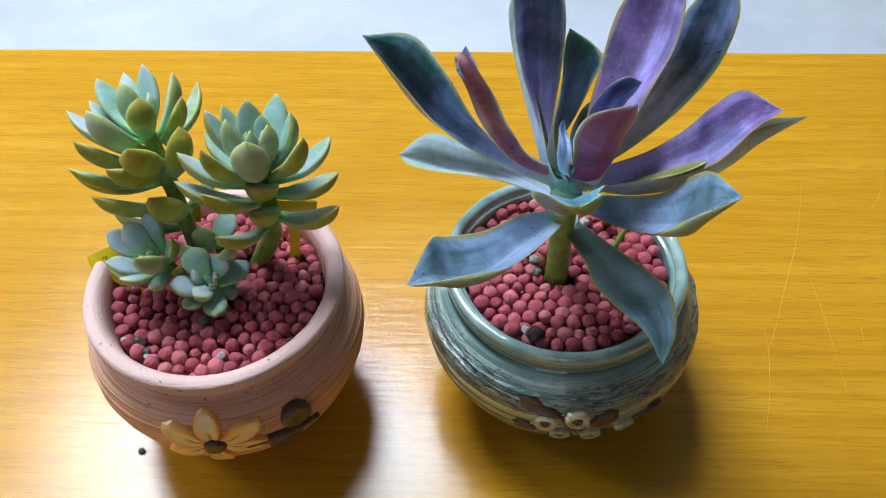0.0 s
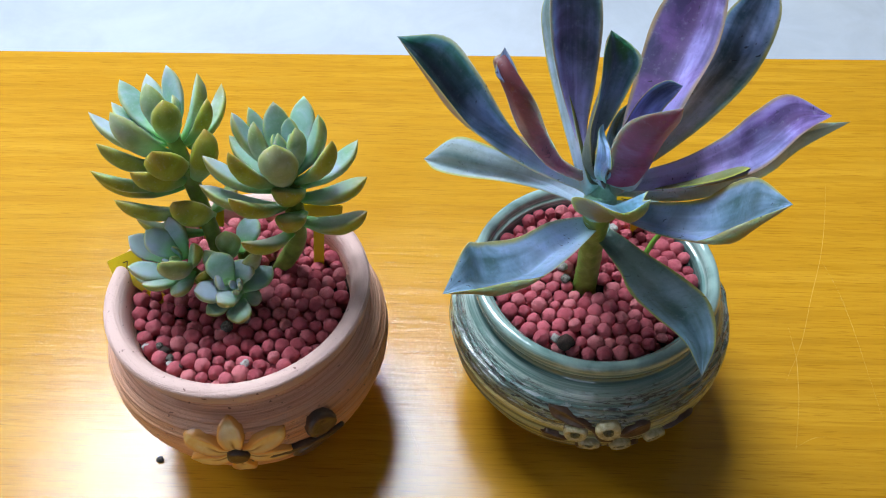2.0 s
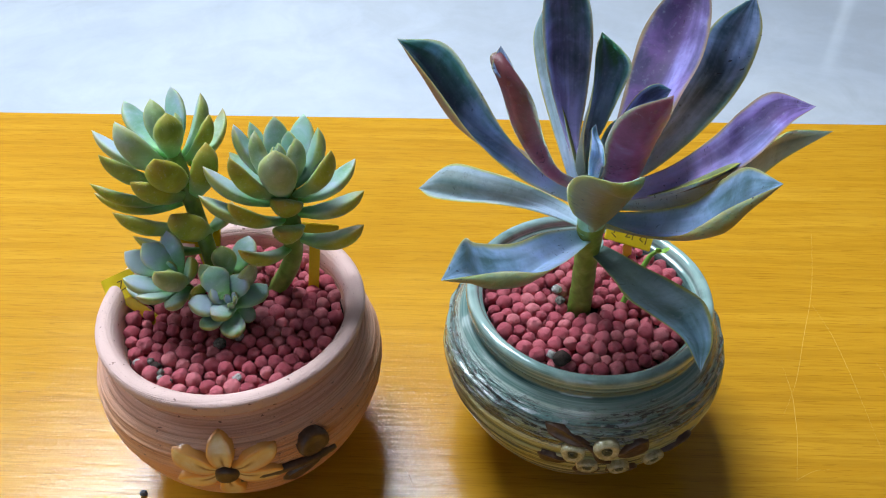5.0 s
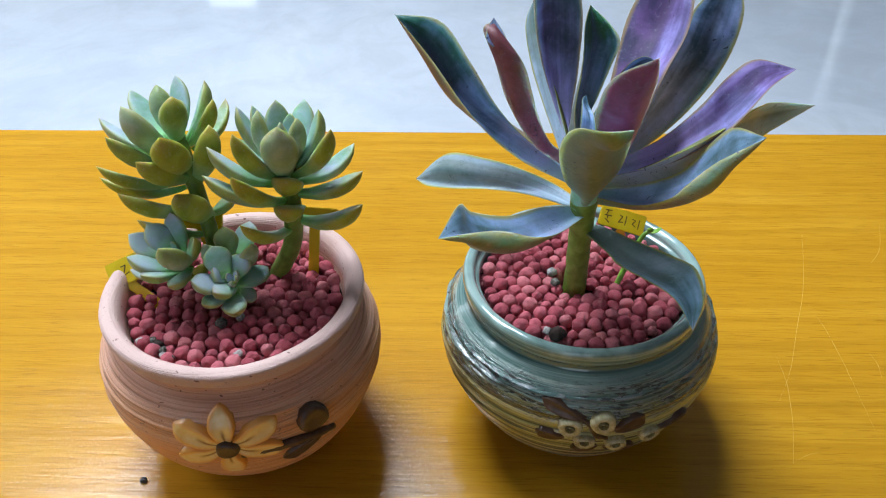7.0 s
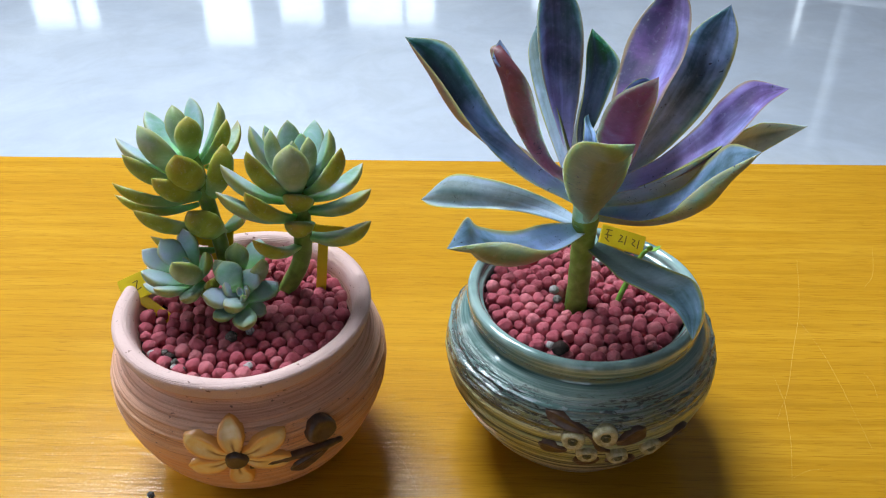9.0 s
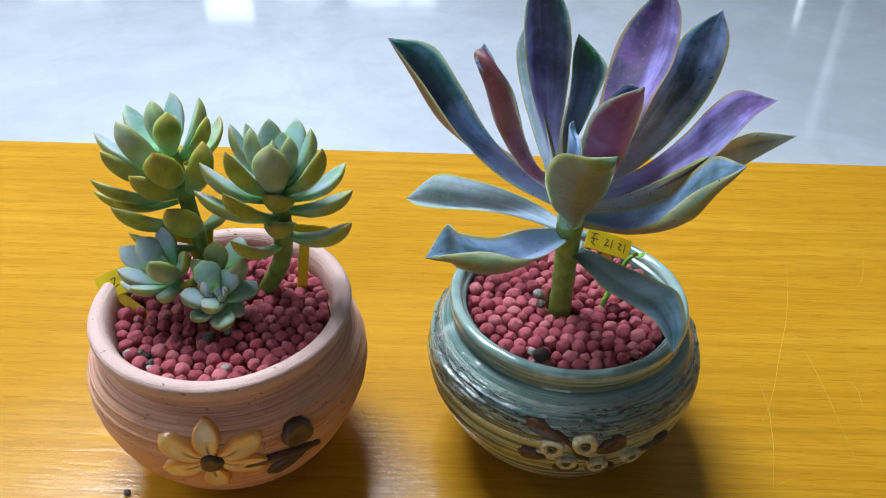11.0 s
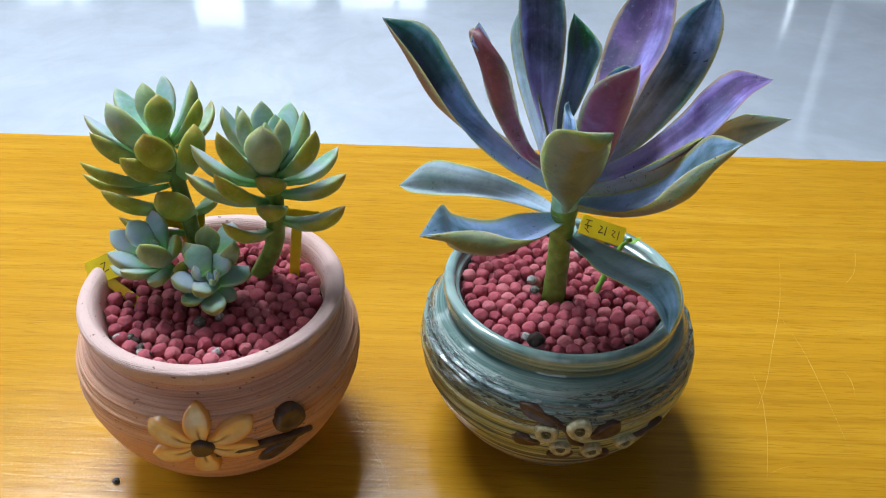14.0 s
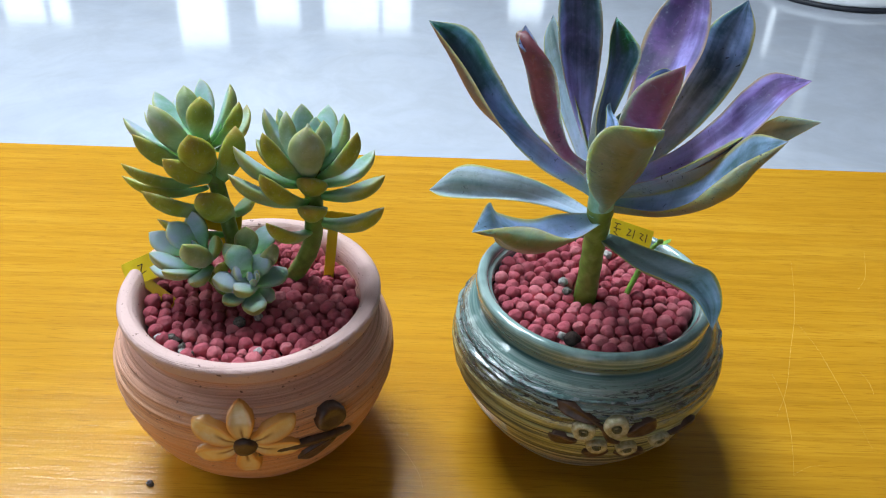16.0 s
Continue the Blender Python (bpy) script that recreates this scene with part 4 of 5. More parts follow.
# ---- the broad-leaved plant ----
echeveria = thing("succulent", (0.0590, 0.2905, 0.074), "large succulent with long purple and blue-green waxy leaves", "succulent")
tube("stem", [(0.0592, 0.2908, 0.070), (0.0590, 0.2885, 0.090), (0.0578, 0.2840, 0.115), (0.0570, 0.2800, 0.132), (0.0562, 0.2780, 0.143)], [0.0056, 0.0051, 0.0050, 0.0056, 0.0040], STEM, echeveria, "thick green stem with leaf scars", 20, 30, 0.10)
E = echeveria
tube("crown", [(0.0566, 0.2800, 0.1300), (0.0570, 0.2795, 0.1400), (0.0578, 0.2805, 0.1440), (0.0580, 0.2805, 0.1480)], [0.0054, 0.0064, 0.0058, 0.0020], CROWN, E, "pale mint crown where the leaves join", 20, 16, 0.12, seed=4)
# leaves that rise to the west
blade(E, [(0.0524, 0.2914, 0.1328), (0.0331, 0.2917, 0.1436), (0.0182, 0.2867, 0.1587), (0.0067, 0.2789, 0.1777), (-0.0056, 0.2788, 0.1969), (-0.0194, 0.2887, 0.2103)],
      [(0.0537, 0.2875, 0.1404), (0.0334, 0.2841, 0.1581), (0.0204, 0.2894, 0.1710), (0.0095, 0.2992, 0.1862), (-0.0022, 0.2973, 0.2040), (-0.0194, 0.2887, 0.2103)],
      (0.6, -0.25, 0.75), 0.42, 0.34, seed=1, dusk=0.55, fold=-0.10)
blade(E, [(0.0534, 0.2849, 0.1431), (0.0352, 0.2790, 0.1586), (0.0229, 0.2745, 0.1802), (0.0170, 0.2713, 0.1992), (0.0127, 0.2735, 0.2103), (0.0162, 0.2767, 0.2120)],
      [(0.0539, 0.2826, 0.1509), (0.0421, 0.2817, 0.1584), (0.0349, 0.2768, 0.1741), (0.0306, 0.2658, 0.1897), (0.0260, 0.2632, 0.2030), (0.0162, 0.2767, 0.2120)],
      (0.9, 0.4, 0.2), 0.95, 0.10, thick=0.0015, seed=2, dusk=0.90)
blade(E, [(0.0128, 0.2690, 0.2085), (0.0143, 0.2735, 0.2115), (0.0166, 0.2775, 0.2132)], [(0.0226, 0.2650, 0.2040), (0.0203, 0.2715, 0.2092), (0.0166, 0.2775, 0.2132)],
      (0, -0.5, 0.85), 0.45, 0.14, thick=0.0014, seed=19, dusk=0.0, rooted=False, label="small curled blue leaf tip")
# tall leaves at the back
blade(E, [(0.0500, 0.2799, 0.1442), (0.0450, 0.2976, 0.1533), (0.0412, 0.3162, 0.1605), (0.0375, 0.3334, 0.1703), (0.0357, 0.3456, 0.1830), (0.0398, 0.3518, 0.1930)],
      [(0.0510, 0.2786, 0.1520), (0.0465, 0.2909, 0.1655), (0.0428, 0.3050, 0.1782), (0.0401, 0.3203, 0.1884), (0.0393, 0.3355, 0.1943), (0.0398, 0.3518, 0.1930)],
      (0.2, -1, 0.3), 0.08, 0.15, seed=3, dusk=0.30, pale=0.3)
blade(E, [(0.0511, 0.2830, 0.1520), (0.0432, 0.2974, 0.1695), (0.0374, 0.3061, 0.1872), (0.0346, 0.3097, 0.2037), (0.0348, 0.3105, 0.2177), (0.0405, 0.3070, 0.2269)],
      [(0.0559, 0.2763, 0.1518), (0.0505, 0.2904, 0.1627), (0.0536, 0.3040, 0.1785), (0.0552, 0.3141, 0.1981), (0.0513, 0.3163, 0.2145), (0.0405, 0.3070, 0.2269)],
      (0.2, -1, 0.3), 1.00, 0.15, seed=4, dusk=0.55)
# dusk and cool paint this inner leaf's shading along with its green
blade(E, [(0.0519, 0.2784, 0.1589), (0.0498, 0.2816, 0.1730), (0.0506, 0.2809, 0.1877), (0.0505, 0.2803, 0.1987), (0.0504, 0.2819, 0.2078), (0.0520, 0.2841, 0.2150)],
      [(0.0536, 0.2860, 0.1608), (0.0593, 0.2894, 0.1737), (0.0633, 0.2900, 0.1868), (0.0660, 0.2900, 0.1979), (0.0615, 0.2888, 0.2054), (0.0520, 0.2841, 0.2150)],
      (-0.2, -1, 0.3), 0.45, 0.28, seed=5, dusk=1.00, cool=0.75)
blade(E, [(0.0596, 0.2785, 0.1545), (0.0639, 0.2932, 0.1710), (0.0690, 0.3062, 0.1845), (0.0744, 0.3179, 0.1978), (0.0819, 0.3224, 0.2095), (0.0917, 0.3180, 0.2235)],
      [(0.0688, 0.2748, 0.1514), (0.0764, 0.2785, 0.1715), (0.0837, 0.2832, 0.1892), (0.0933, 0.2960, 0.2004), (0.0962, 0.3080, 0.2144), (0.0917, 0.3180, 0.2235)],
      (-0.3, -1, 0.35), 1.00, 0.14, seed=6, dusk=0.20, fold_shade=0.9)
blade(E, [(0.0626, 0.2932, 0.1432), (0.0750, 0.2982, 0.1538), (0.0831, 0.2970, 0.1735), (0.0918, 0.3021, 0.1900), (0.1017, 0.3172, 0.2019), (0.1175, 0.3226, 0.2112)],
      [(0.0630, 0.2851, 0.1421), (0.0861, 0.2998, 0.1472), (0.1033, 0.3047, 0.1625), (0.1143, 0.3059, 0.1824), (0.1198, 0.3132, 0.2001), (0.1175, 0.3226, 0.2112)],
      (-0.5, -0.8, 0.5), 0.42, 0.14, seed=7, dusk=0.0)
# leaves to the east
blade(E, [(0.0674, 0.2883, 0.1453), (0.0838, 0.2798, 0.1611), (0.0941, 0.2712, 0.1794), (0.1015, 0.2682, 0.1934), (0.1103, 0.2677, 0.2006), (0.1188, 0.2523, 0.2039)],
      [(0.0652, 0.2807, 0.1433), (0.0840, 0.2708, 0.1542), (0.0957, 0.2589, 0.1698), (0.1016, 0.2487, 0.1854), (0.1112, 0.2509, 0.1979), (0.1188, 0.2523, 0.2039)],
      (-0.5, -0.25, 0.85), 1.00, 0.18, seed=8, dusk=0.10)
blade(E, [(0.0654, 0.2903, 0.1349), (0.0803, 0.2705, 0.1554), (0.0948, 0.2543, 0.1763), (0.1117, 0.2596, 0.1854), (0.1274, 0.2801, 0.1770), (0.1474, 0.2891, 0.1708)],
      [(0.0662, 0.2936, 0.1283), (0.0833, 0.2759, 0.1427), (0.1012, 0.2681, 0.1552), (0.1151, 0.2707, 0.1623), (0.1295, 0.2828, 0.1631), (0.1474, 0.2891, 0.1708)],
      (0.3, 0.1, -1), 0.05, 0.16, seed=9, dusk=0.05, pale=0.8)
blade(E, [(0.0615, 0.2874, 0.1323), (0.0784, 0.2753, 0.1432), (0.0895, 0.2627, 0.1570), (0.0947, 0.2533, 0.1740), (0.0976, 0.2413, 0.1876), (0.1016, 0.2232, 0.1939)],
      [(0.0588, 0.2796, 0.1347), (0.0724, 0.2591, 0.1438), (0.0790, 0.2416, 0.1584), (0.0802, 0.2288, 0.1732), (0.0870, 0.2236, 0.1851), (0.1016, 0.2232, 0.1939)],
      (-0.45, 0.35, 0.85), 0.20, 0.30, seed=10, dusk=0.10, pale=0.1, fold=0.14)
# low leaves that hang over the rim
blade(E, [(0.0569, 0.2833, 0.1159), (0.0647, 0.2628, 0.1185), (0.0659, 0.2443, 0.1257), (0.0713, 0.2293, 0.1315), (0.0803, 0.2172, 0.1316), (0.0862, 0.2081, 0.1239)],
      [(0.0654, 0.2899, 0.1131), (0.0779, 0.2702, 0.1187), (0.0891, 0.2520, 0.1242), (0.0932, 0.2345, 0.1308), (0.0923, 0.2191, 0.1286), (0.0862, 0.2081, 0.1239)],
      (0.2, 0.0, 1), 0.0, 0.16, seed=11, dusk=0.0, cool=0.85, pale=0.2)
blade(E, [(0.0563, 0.2830, 0.1279), (0.0388, 0.2772, 0.1311), (0.0238, 0.2633, 0.1367), (0.0091, 0.2516, 0.1467), (0.0034, 0.2390, 0.1587), (-0.0043, 0.2168, 0.1599)],
      [(0.0561, 0.2744, 0.1274), (0.0434, 0.2561, 0.1329), (0.0316, 0.2367, 0.1459), (0.0191, 0.2244, 0.1580), (0.0088, 0.2181, 0.1620), (-0.0043, 0.2168, 0.1599)],
      (0.1, 0.1, 1), 0.20, 0.32, seed=12, dusk=0.10, pale=0.12, fold=0.12)
blade(E, [(0.0653, 0.2925, 0.1156), (0.0526, 0.3123, 0.1178), (0.0351, 0.3200, 0.1233), (0.0169, 0.3318, 0.1228), (0.0004, 0.3459, 0.1166), (-0.0150, 0.3485, 0.1007)],
      [(0.0581, 0.2990, 0.1137), (0.0391, 0.3125, 0.1136), (0.0206, 0.3202, 0.1121), (0.0040, 0.3276, 0.1083), (-0.0094, 0.3369, 0.1042), (-0.0150, 0.3485, 0.1007)],
      (0.1, 0.1, 1), 0.05, 0.06, seed=13, pale=0.55, fold=0.22)
# the heart
blade(E, [(0.0534, 0.2717, 0.1398), (0.0441, 0.2570, 0.1566), (0.0380, 0.2405, 0.1798), (0.0387, 0.2215, 0.1987), (0.0471, 0.2102, 0.2040), (0.0581, 0.2215, 0.1981)],
      [(0.0589, 0.2786, 0.1357), (0.0648, 0.2631, 0.1557), (0.0638, 0.2473, 0.1745), (0.0613, 0.2358, 0.1878), (0.0575, 0.2266, 0.1929), (0.0581, 0.2215, 0.1981)],
      (0, 0.75, 0.65), 0.05, 0.16, seed=14, dusk=0.00)
blade(E, [(0.0618, 0.2801, 0.1505), (0.0559, 0.2794, 0.1509), (0.0571, 0.2741, 0.1626), (0.0549, 0.2667, 0.1814), (0.0579, 0.2578, 0.1987), (0.0706, 0.2495, 0.2099)],
      [(0.0646, 0.2831, 0.1437), (0.0733, 0.2860, 0.1499), (0.0759, 0.2816, 0.1664), (0.0754, 0.2704, 0.1825), (0.0739, 0.2590, 0.1969), (0.0706, 0.2495, 0.2099)],
      (-0.3, 1, 0.2), 1.00, 0.25, seed=15, dusk=0.15)
blade(E, [(0.0575, 0.2750, 0.1580), (0.0600, 0.2775, 0.1760), (0.0630, 0.2790, 0.1860), (0.0680, 0.2810, 0.1930), (0.0740, 0.2825, 0.1955), (0.0800, 0.2832, 0.1926)],
      [(0.0625, 0.2765, 0.1580), (0.0680, 0.2795, 0.1700), (0.0720, 0.2810, 0.1780), (0.0750, 0.2820, 0.1840), (0.0780, 0.2830, 0.1880), (0.0800, 0.2832, 0.1926)],
      (-0.6, -0.7, 0.5), 0.60, 0.25, seed=16, dusk=0.0)
blade(E, [(0.0544, 0.2732, 0.1623), (0.0558, 0.2798, 0.1624), (0.0569, 0.2867, 0.1621), (0.0592, 0.2951, 0.1625), (0.0644, 0.3040, 0.1653), (0.0723, 0.3102, 0.1657)],
      [(0.0590, 0.2779, 0.1574), (0.0622, 0.2824, 0.1584), (0.0652, 0.2900, 0.1574), (0.0680, 0.2987, 0.1573), (0.0705, 0.3057, 0.1600), (0.0723, 0.3102, 0.1657)],
      (-0.6, -0.6, 0.5), 0.20, 0.22, seed=17)
blade(E, [(0.0519, 0.2740, 0.1592), (0.0498, 0.2671, 0.1712), (0.0490, 0.2641, 0.1789), (0.0493, 0.2663, 0.1830), (0.0498, 0.2693, 0.1849), (0.0518, 0.2725, 0.1848)],
      [(0.0546, 0.2679, 0.1634), (0.0536, 0.2617, 0.1730), (0.0536, 0.2569, 0.1778), (0.0534, 0.2621, 0.1818), (0.0526, 0.2686, 0.1821), (0.0518, 0.2725, 0.1848)],
      (0.0, -1, 0.2), 0.15, 0.22, seed=18, dusk=0.0)

# ---- the small rosettes ----
sedum = thing("succulent", (-0.0900, 0.2960, 0.074), "branching succulent with plump blue-green and olive rosettes", "succulent")
SD = sedum
tube("stem", [(-0.0985, 0.2830, 0.072), (-0.1015, 0.2860, 0.090), (-0.1060, 0.2940, 0.112), (-0.1120, 0.3040, 0.130), (-0.1180, 0.3140, 0.146)], [0.0034, 0.0033, 0.0034, 0.0036, 0.0034], STEM, SD, sides=14, seed=5)
tube("stem", [(-0.0850, 0.3015, 0.070), (-0.0790, 0.2985, 0.082), (-0.0705, 0.2950, 0.100), (-0.0675, 0.2920, 0.120), (-0.0680, 0.2965, 0.146)], [0.0034, 0.0041, 0.0042, 0.0042, 0.0036], STEM, SD, sides=14, seed=6)
tube("stem", [(-0.1040, 0.2860, 0.072), (-0.1100, 0.2830, 0.086), (-0.1150, 0.2800, 0.098)], [0.0030, 0.0030, 0.0030], STEM, SD, sides=12, n=10, seed=7)
tube("stem", [(-0.0960, 0.2820, 0.072), (-0.0945, 0.2770, 0.088)], [0.0030, 0.0030], STEM, SD, sides=12, n=8, seed=8)
tube("stem", [(-0.0950, 0.2960, 0.072), (-0.0970, 0.3000, 0.092)], [0.0030, 0.0030], STEM, SD, sides=12, n=8, seed=9)


def sedum_leaf(base, tip, axis, width, olive):
    """One leaf of a rosette, from where it leaves the stem to its point."""
    seed = int(abs(tip[0]) * 1e6 + abs(tip[2]) * 3e5) % 9973
    length = (Vector(tip) - Vector(base)).length
    return plump_leaf(SD, base, tip, axis, width, olive, thick=0.62, bend=0.10 if length > 0.020 else 0.06, seed=seed)


def heart(top, axis, count, size, seed):
    """Young leaves that stand close round the top of a rosette."""
    top, axis = Vector(top), Vector(axis).normalized()
    across = axis.orthogonal().normalized()
    for k in range(count):
        f = 0.35 + 0.65 * (k + 1) / count
        out = Matrix.Rotation(2.4 * k + seed, 3, axis) @ across
        plump_leaf(SD, top - axis * size * 0.3 * f, top + axis * size * (1.1 - 0.2 * f) + out * size * 0.6 * f, axis, size * 0.58, 0.0, seed=seed + 50 + k)


# the western rosette
WEST_AXIS = Vector((-0.0105, 0.019, 0.033))
sedum_leaf((-0.1208, 0.3155, 0.1434), (-0.1431, 0.3374, 0.1573), WEST_AXIS, 0.0111, 0.05)
sedum_leaf((-0.1200, 0.3155, 0.1430), (-0.1359, 0.3493, 0.1516), WEST_AXIS, 0.0101, 0.05)
sedum_leaf((-0.1195, 0.3152, 0.1444), (-0.1250, 0.3213, 0.1673), WEST_AXIS, 0.0098, 0.10)
sedum_leaf((-0.1181, 0.3152, 0.1445), (-0.1219, 0.3392, 0.1633), WEST_AXIS, 0.0098, 0.00)
sedum_leaf((-0.1162, 0.3128, 0.1422), (-0.1073, 0.3324, 0.1639), WEST_AXIS, 0.0106, 0.20)
sedum_leaf((-0.1142, 0.3135, 0.1418), (-0.1012, 0.3194, 0.1611), WEST_AXIS, 0.0090, 0.80)
sedum_leaf((-0.1119, 0.3135, 0.1401), (-0.1037, 0.3488, 0.1464), WEST_AXIS, 0.0084, 0.70)
sedum_leaf((-0.1117, 0.3057, 0.1276), (-0.1013, 0.3071, 0.1551), WEST_AXIS, 0.0128, 0.95)
sedum_leaf((-0.1181, 0.3129, 0.1443), (-0.1162, 0.3113, 0.1666), WEST_AXIS, 0.0119, 0.60)
sedum_leaf((-0.1194, 0.3112, 0.1379), (-0.1367, 0.3068, 0.1645), WEST_AXIS, 0.0139, 0.10)
sedum_leaf((-0.1205, 0.3137, 0.1418), (-0.1473, 0.3317, 0.1499), WEST_AXIS, 0.0089, 0.10)
sedum_leaf((-0.1207, 0.3107, 0.1394), (-0.1552, 0.3248, 0.1499), WEST_AXIS, 0.0095, 0.05)
sedum_leaf((-0.1178, 0.3077, 0.1335), (-0.1441, 0.3007, 0.1534), WEST_AXIS, 0.0110, 0.50)
sedum_leaf((-0.1150, 0.3090, 0.1345), (-0.1167, 0.2883, 0.1598), WEST_AXIS, 0.0145, 0.95)
sedum_leaf((-0.1138, 0.3054, 0.1298), (-0.1294, 0.2897, 0.1476), WEST_AXIS, 0.0122, 0.95)
sedum_leaf((-0.1169, 0.3055, 0.1287), (-0.1508, 0.2994, 0.1399), WEST_AXIS, 0.0088, 0.60)
sedum_leaf((-0.1159, 0.3041, 0.1263), (-0.1541, 0.3066, 0.1297), WEST_AXIS, 0.0090, 0.70)
sedum_leaf((-0.1111, 0.3014, 0.1166), (-0.1412, 0.2910, 0.1311), WEST_AXIS, 0.0110, 0.80)
sedum_leaf((-0.1063, 0.2989, 0.1136), (-0.1161, 0.2890, 0.1316), WEST_AXIS, 0.0156, 1.00)
sedum_leaf((-0.1065, 0.2957, 0.1071), (-0.1388, 0.2976, 0.1128), WEST_AXIS, 0.0086, 0.85)
sedum_leaf((-0.1073, 0.2997, 0.1144), (-0.0999, 0.3222, 0.1132), WEST_AXIS, 0.0088, 0.90)
# the eastern rosette
EAST_AXIS = Vector((-0.0005, 0.008, 0.031))
sedum_leaf((-0.0707, 0.2976, 0.1397), (-0.0880, 0.3054, 0.1648), EAST_AXIS, 0.0099, 0.05)
sedum_leaf((-0.0702, 0.2981, 0.1407), (-0.0833, 0.3134, 0.1610), EAST_AXIS, 0.0081, 0.10)
sedum_leaf((-0.0701, 0.2969, 0.1398), (-0.0774, 0.2964, 0.1676), EAST_AXIS, 0.0096, 0.10)
sedum_leaf((-0.0699, 0.2979, 0.1415), (-0.0730, 0.3139, 0.1632), EAST_AXIS, 0.0107, 0.30)
sedum_leaf((-0.0674, 0.2985, 0.1420), (-0.0623, 0.3234, 0.1587), EAST_AXIS, 0.0113, 0.00)
sedum_leaf((-0.0668, 0.2965, 0.1392), (-0.0542, 0.3070, 0.1622), EAST_AXIS, 0.0105, 0.10)
sedum_leaf((-0.0683, 0.2985, 0.1415), (-0.0665, 0.3084, 0.1597), EAST_AXIS, 0.0084, 0.05)
sedum_leaf((-0.0681, 0.2961, 0.1398), (-0.0622, 0.2979, 0.1630), EAST_AXIS, 0.0099, 0.10)
sedum_leaf((-0.0689, 0.2969, 0.1418), (-0.0686, 0.2951, 0.1627), EAST_AXIS, 0.0055, 0.00)
sedum_leaf((-0.0691, 0.2940, 0.1377), (-0.0679, 0.2844, 0.1662), EAST_AXIS, 0.0147, 0.25)
sedum_leaf((-0.0706, 0.2940, 0.1369), (-0.0855, 0.2825, 0.1643), EAST_AXIS, 0.0108, 0.75)
sedum_leaf((-0.0659, 0.2947, 0.1373), (-0.0478, 0.2937, 0.1599), EAST_AXIS, 0.0114, 0.70)
sedum_leaf((-0.0714, 0.2945, 0.1332), (-0.1007, 0.2953, 0.1512), EAST_AXIS, 0.0105, 0.25)
sedum_leaf((-0.0654, 0.2972, 0.1326), (-0.0413, 0.3183, 0.1390), EAST_AXIS, 0.0104, 0.15)
sedum_leaf((-0.0642, 0.2947, 0.1327), (-0.0699, 0.2819, 0.1434), EAST_AXIS, 0.0129, 0.95)
sedum_leaf((-0.0666, 0.2941, 0.1290), (-0.0361, 0.2967, 0.1377), EAST_AXIS, 0.0115, 0.60)
sedum_leaf((-0.0701, 0.2933, 0.1243), (-0.1029, 0.2887, 0.1415), EAST_AXIS, 0.0105, 0.35)
sedum_leaf((-0.0697, 0.2923, 0.1266), (-0.0855, 0.2702, 0.1518), EAST_AXIS, 0.0104, 0.85)
sedum_leaf((-0.0671, 0.2943, 0.1159), (-0.0362, 0.2876, 0.1268), EAST_AXIS, 0.0118, 0.80)
sedum_leaf((-0.0634, 0.2900, 0.1242), (-0.0687, 0.2759, 0.1320), EAST_AXIS, 0.0120, 0.95)
sedum_leaf((-0.0686, 0.2935, 0.1113), (-0.0844, 0.2666, 0.1312), EAST_AXIS, 0.0092, 0.75)
sedum_leaf((-0.0712, 0.2963, 0.1341), (-0.0945, 0.3143, 0.1454), EAST_AXIS, 0.0101, 0.20)
# the low western rosette
LOW_WEST_AXIS = Vector((-0.004, -0.002, 0.011))
sedum_leaf((-0.1156, 0.2811, 0.1048), (-0.1205, 0.2903, 0.1217), LOW_WEST_AXIS, 0.0093, 0.00)
sedum_leaf((-0.1178, 0.2816, 0.1067), (-0.1298, 0.2851, 0.1190), LOW_WEST_AXIS, 0.0110, 0.05)
sedum_leaf((-0.1223, 0.2792, 0.1071), (-0.1405, 0.2890, 0.1111), LOW_WEST_AXIS, 0.0102, 0.00)
sedum_leaf((-0.1142, 0.2814, 0.1021), (-0.1190, 0.2645, 0.1215), LOW_WEST_AXIS, 0.0110, 0.20)
sedum_leaf((-0.1142, 0.2771, 0.1028), (-0.1084, 0.2789, 0.1164), LOW_WEST_AXIS, 0.0084, 0.55)
sedum_leaf((-0.1168, 0.2771, 0.1014), (-0.1355, 0.2703, 0.1127), LOW_WEST_AXIS, 0.0097, 0.05)
sedum_leaf((-0.1169, 0.2764, 0.1001), (-0.1299, 0.2652, 0.1071), LOW_WEST_AXIS, 0.0087, 0.35)
sedum_leaf((-0.1127, 0.2779, 0.1006), (-0.1187, 0.2640, 0.1015), LOW_WEST_AXIS, 0.0087, 0.40)
sedum_leaf((-0.1184, 0.2770, 0.1000), (-0.1388, 0.2770, 0.1006), LOW_WEST_AXIS, 0.0087, 0.10)
sedum_leaf((-0.1165, 0.2824, 0.1055), (-0.1248, 0.2971, 0.1166), LOW_WEST_AXIS, 0.0085, 0.00)
sedum_leaf((-0.1080, 0.2794, 0.0973), (-0.1070, 0.2704, 0.1073), LOW_WEST_AXIS, 0.0070, 0.70)
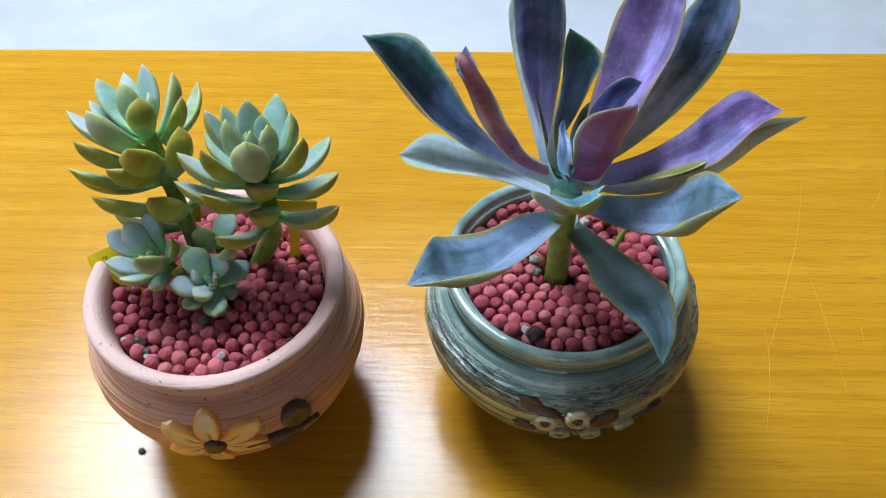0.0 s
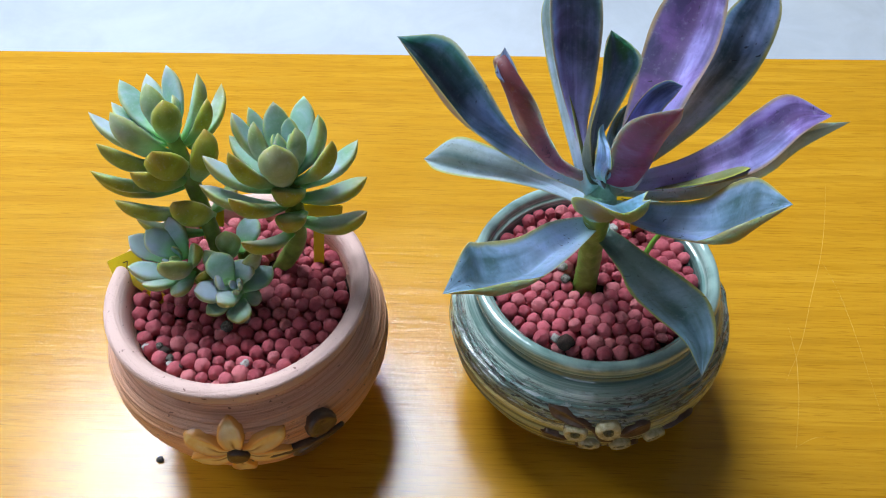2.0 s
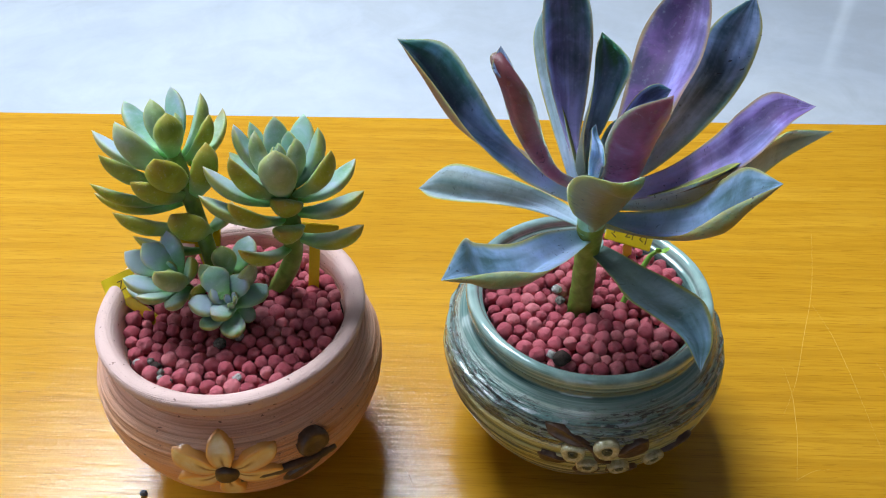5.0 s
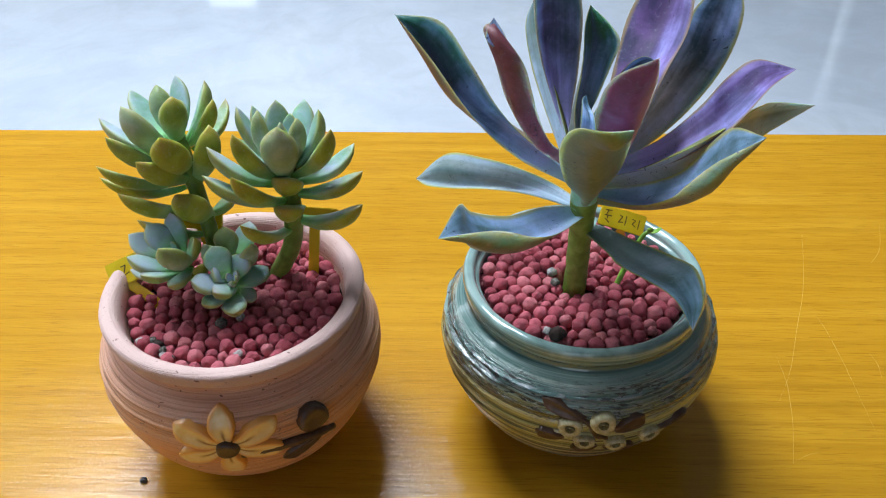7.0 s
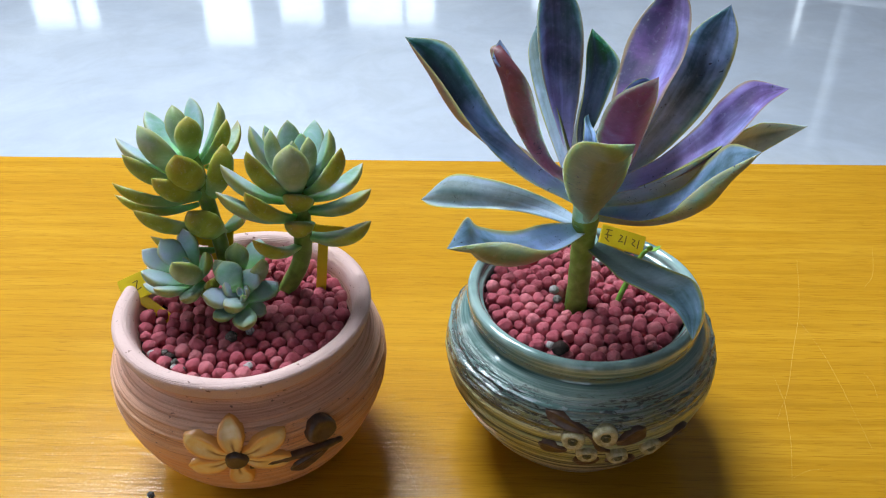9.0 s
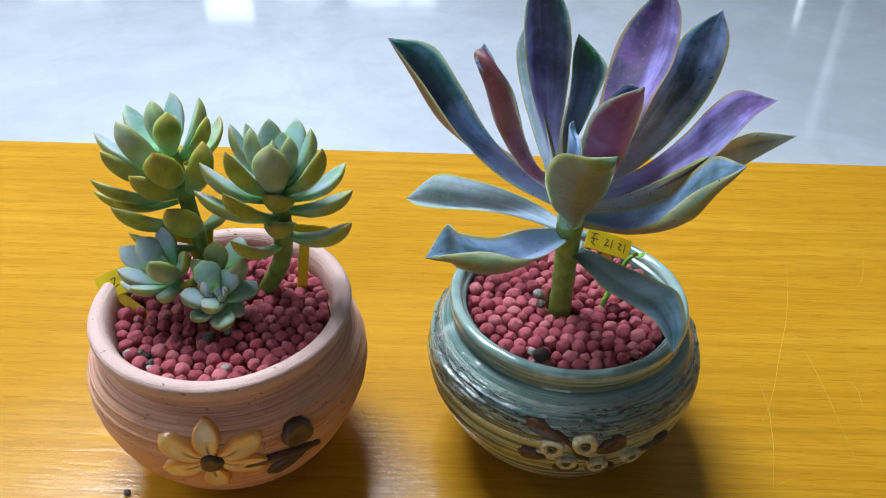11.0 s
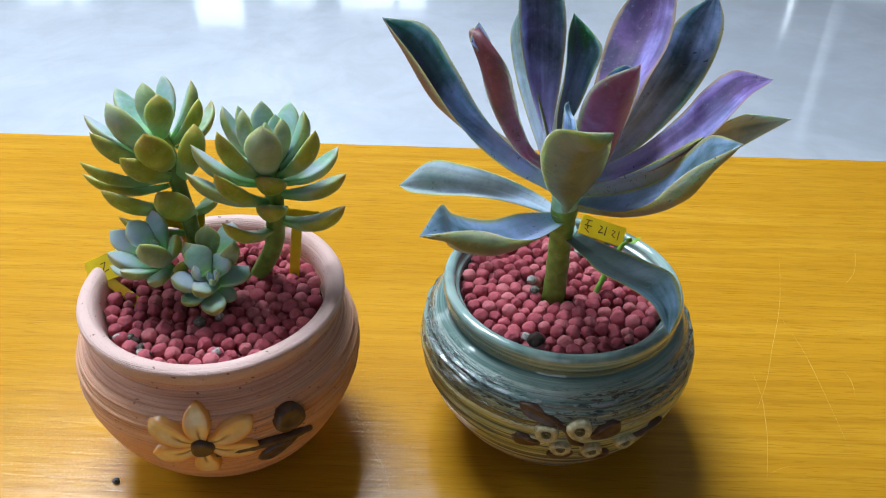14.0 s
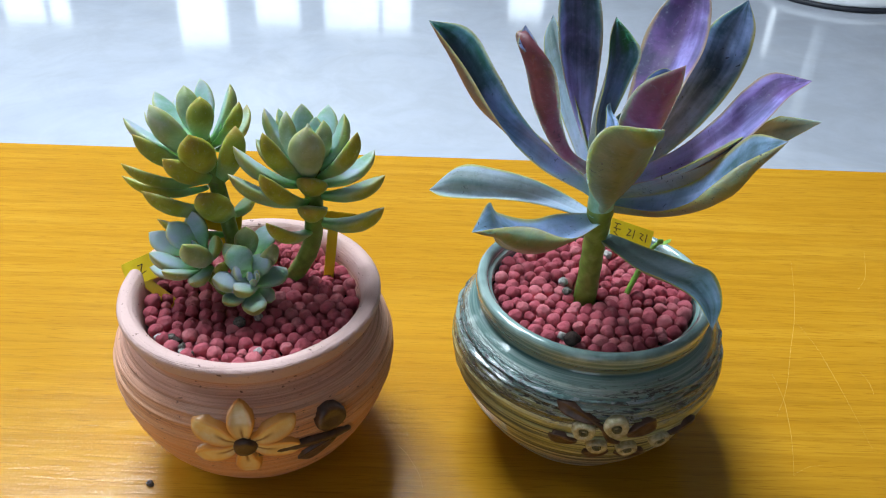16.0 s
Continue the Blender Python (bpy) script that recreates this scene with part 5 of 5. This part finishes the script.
# the low eastern rosette
LOW_EAST_AXIS = Vector((0, -0.002, 0.009))
sedum_leaf((-0.0951, 0.2700, 0.1017), (-0.1017, 0.2788, 0.1119), LOW_EAST_AXIS, 0.0116, 0.10)
sedum_leaf((-0.0927, 0.2718, 0.0996), (-0.0890, 0.2779, 0.1083), LOW_EAST_AXIS, 0.0106, 0.10)
sedum_leaf((-0.0923, 0.2707, 0.0968), (-0.0804, 0.2846, 0.0958), LOW_EAST_AXIS, 0.0103, 0.05)
sedum_leaf((-0.0947, 0.2711, 0.0969), (-0.1086, 0.2638, 0.1048), LOW_EAST_AXIS, 0.0108, 0.00)
sedum_leaf((-0.0917, 0.2708, 0.0967), (-0.0990, 0.2606, 0.1008), LOW_EAST_AXIS, 0.0098, 0.35)
sedum_leaf((-0.0930, 0.2699, 0.0932), (-0.0912, 0.2564, 0.0923), LOW_EAST_AXIS, 0.0102, 0.35)
sedum_leaf((-0.0946, 0.2714, 0.0976), (-0.1005, 0.2705, 0.1061), LOW_EAST_AXIS, 0.0084, 0.00)
sedum_leaf((-0.0912, 0.2720, 0.0936), (-0.0843, 0.2720, 0.0876), LOW_EAST_AXIS, 0.0076, 0.60)
sedum_leaf((-0.0956, 0.2697, 0.0940), (-0.1044, 0.2585, 0.0961), LOW_EAST_AXIS, 0.0079, 0.30)
sedum_leaf((-0.0963, 0.2704, 0.1033), (-0.1060, 0.2806, 0.1114), LOW_EAST_AXIS, 0.0075, 0.45)
# the rosette behind
BACK_AXIS = Vector((0, 0.001, 0.009))
sedum_leaf((-0.0984, 0.2906, 0.0972), (-0.0974, 0.2872, 0.1160), BACK_AXIS, 0.0102, 0.10)
sedum_leaf((-0.0961, 0.2929, 0.0961), (-0.0917, 0.3096, 0.1030), BACK_AXIS, 0.0108, 0.05)
sedum_leaf((-0.0970, 0.2881, 0.0941), (-0.0843, 0.2769, 0.1141), BACK_AXIS, 0.0096, 0.10)
heart((-0.1215, 0.3200, 0.1490), WEST_AXIS, 3, 0.0105, 1)
heart((-0.0685, 0.2990, 0.1480), EAST_AXIS, 3, 0.0090, 31)
heart((-0.1185, 0.2800, 0.1050), LOW_WEST_AXIS, 3, 0.0070, 61)
heart((-0.0925, 0.2690, 0.0990), LOW_EAST_AXIS, 4, 0.0055, 81)

# ---- labels and sprout ----
def plant_label(flag, foot, normal, tilt, width, height, label, strokes, seed=0):
    """A yellow plastic plant label: a small flag on a stake, with a few ink strokes."""
    ob = thing("plant_label", foot, label, "plant label", "plant labels")
    n = Vector(normal).normalized()
    x = Vector((0, 0, 1)).cross(n).normalized()
    x = Matrix.Rotation(radians(tilt), 3, n) @ x
    y = n.cross(x)
    m = Matrix((x, y, n)).transposed().to_4x4()
    m.translation = flag
    bm = bmesh.new()
    box(bm, (-width / 2, -height / 2, -0.0005), (width / 2, height / 2, 0.0005), 0.0004, m)
    f = part("flag", bm, YELLOW, ob)
    top = Vector(flag) - y * (height / 2 - 0.001)
    d = Vector(foot) - top
    t = d.normalized()
    side = t.cross(n).normalized()
    mm = Matrix((side, t, n)).transposed().to_4x4()
    mm.translation = top
    bm = bmesh.new()
    box(bm, (-0.0024, 0, -0.0005), (0.0024, d.length, 0.0005), 0.0003, mm)
    part("stake", bm, YELLOW, ob)
    for a, b, c, e in strokes:
        p, q = Vector((a * width, b * height, 0.00062)), Vector((c * width, e * height, 0.00062))
        u = (q - p).normalized()
        v = Vector((-u.y, u.x, 0))
        w = 0.00022
        bm = bmesh.new()
        vs = [bm.verts.new(m @ k) for k in (p + v * w, q + v * w, q - v * w, p - v * w)]
        vs2 = [bm.verts.new(m @ (k - Vector((0, 0, 0.0003)))) for k in (p + v * w, q + v * w, q - v * w, p - v * w)]
        bm.faces.new(vs)
        for i in range(4):
            bm.faces.new((vs[i], vs[(i + 1) % 4], vs2[(i + 1) % 4], vs2[i]))
        part("ink_stroke", bm, INK, f)
    return ob


plant_label((0.0850, 0.3200, 0.0938), (0.0870, 0.3225, 0.0740), (0.12, -1, 0.85), -21, 0.0230, 0.0100, "yellow plastic plant label with brown handwriting in the green pot", [
    (-0.40, 0.28, -0.26, 0.30), (-0.33, 0.30, -0.36, 0.05), (-0.40, 0.02, -0.24, 0.04), (-0.33, 0.04, -0.33, -0.14), (-0.38, -0.14, -0.27, -0.30),
    (-0.08, 0.20, -0.01, 0.16), (-0.01, 0.16, -0.08, -0.15), (-0.08, -0.15, 0.02, -0.10), (0.07, 0.24, 0.07, -0.22),
    (0.20, 0.18, 0.28, 0.14), (0.28, 0.14, 0.22, -0.06), (0.22, -0.06, 0.30, -0.16), (0.36, 0.22, 0.36, -0.24)])
plant_label((-0.1475, 0.2900, 0.0895), (-0.1270, 0.2790, 0.0740), (-0.25, -1, 0.9), 32, 0.0165, 0.0125, "yellow plastic plant label leaning over the pink pot's rim", [(-0.05, 0.2, 0.1, 0.2), (0.1, 0.2, -0.05, -0.15), (-0.05, -0.15, 0.15, -0.1)])
plant_label((-0.0600, 0.3040, 0.1090), (-0.0640, 0.3000, 0.0740), (0.2, -1, 0.35), -12, 0.0200, 0.0090, "yellow plastic plant label behind a thick stem", [])
plant_label((-0.1120, 0.3040, 0.1080), (-0.1030, 0.2940, 0.0740), (0.0, -1, 0.4), -6, 0.0190, 0.0090, "yellow plastic plant label among the rosettes", [])

sprout = thing("sprout", (0.0765, 0.2860, 0.076), "thin bright green sprout growing out of the pebbles", "sprout")
tube("stalk", [(0.0760, 0.2860, 0.074), (0.0800, 0.2900, 0.083), (0.0850, 0.2935, 0.094), (0.0885, 0.2950, 0.102), (0.0910, 0.2950, 0.105)], [0.0013, 0.0014, 0.0012, 0.0009], SPROUT, sprout, sides=8, n=14)
plump_leaf(sprout, (0.0908, 0.2950, 0.1045), (0.0965, 0.2945, 0.1075), (0, 0, 1), 0.0028, 0.2, 0.3).data.materials[0] = SPROUT
plump_leaf(sprout, (0.0908, 0.2950, 0.1045), (0.0920, 0.2930, 0.1085), (0.5, 0, 1), 0.0026, 0.2, 0.3).data.materials[0] = SPROUT
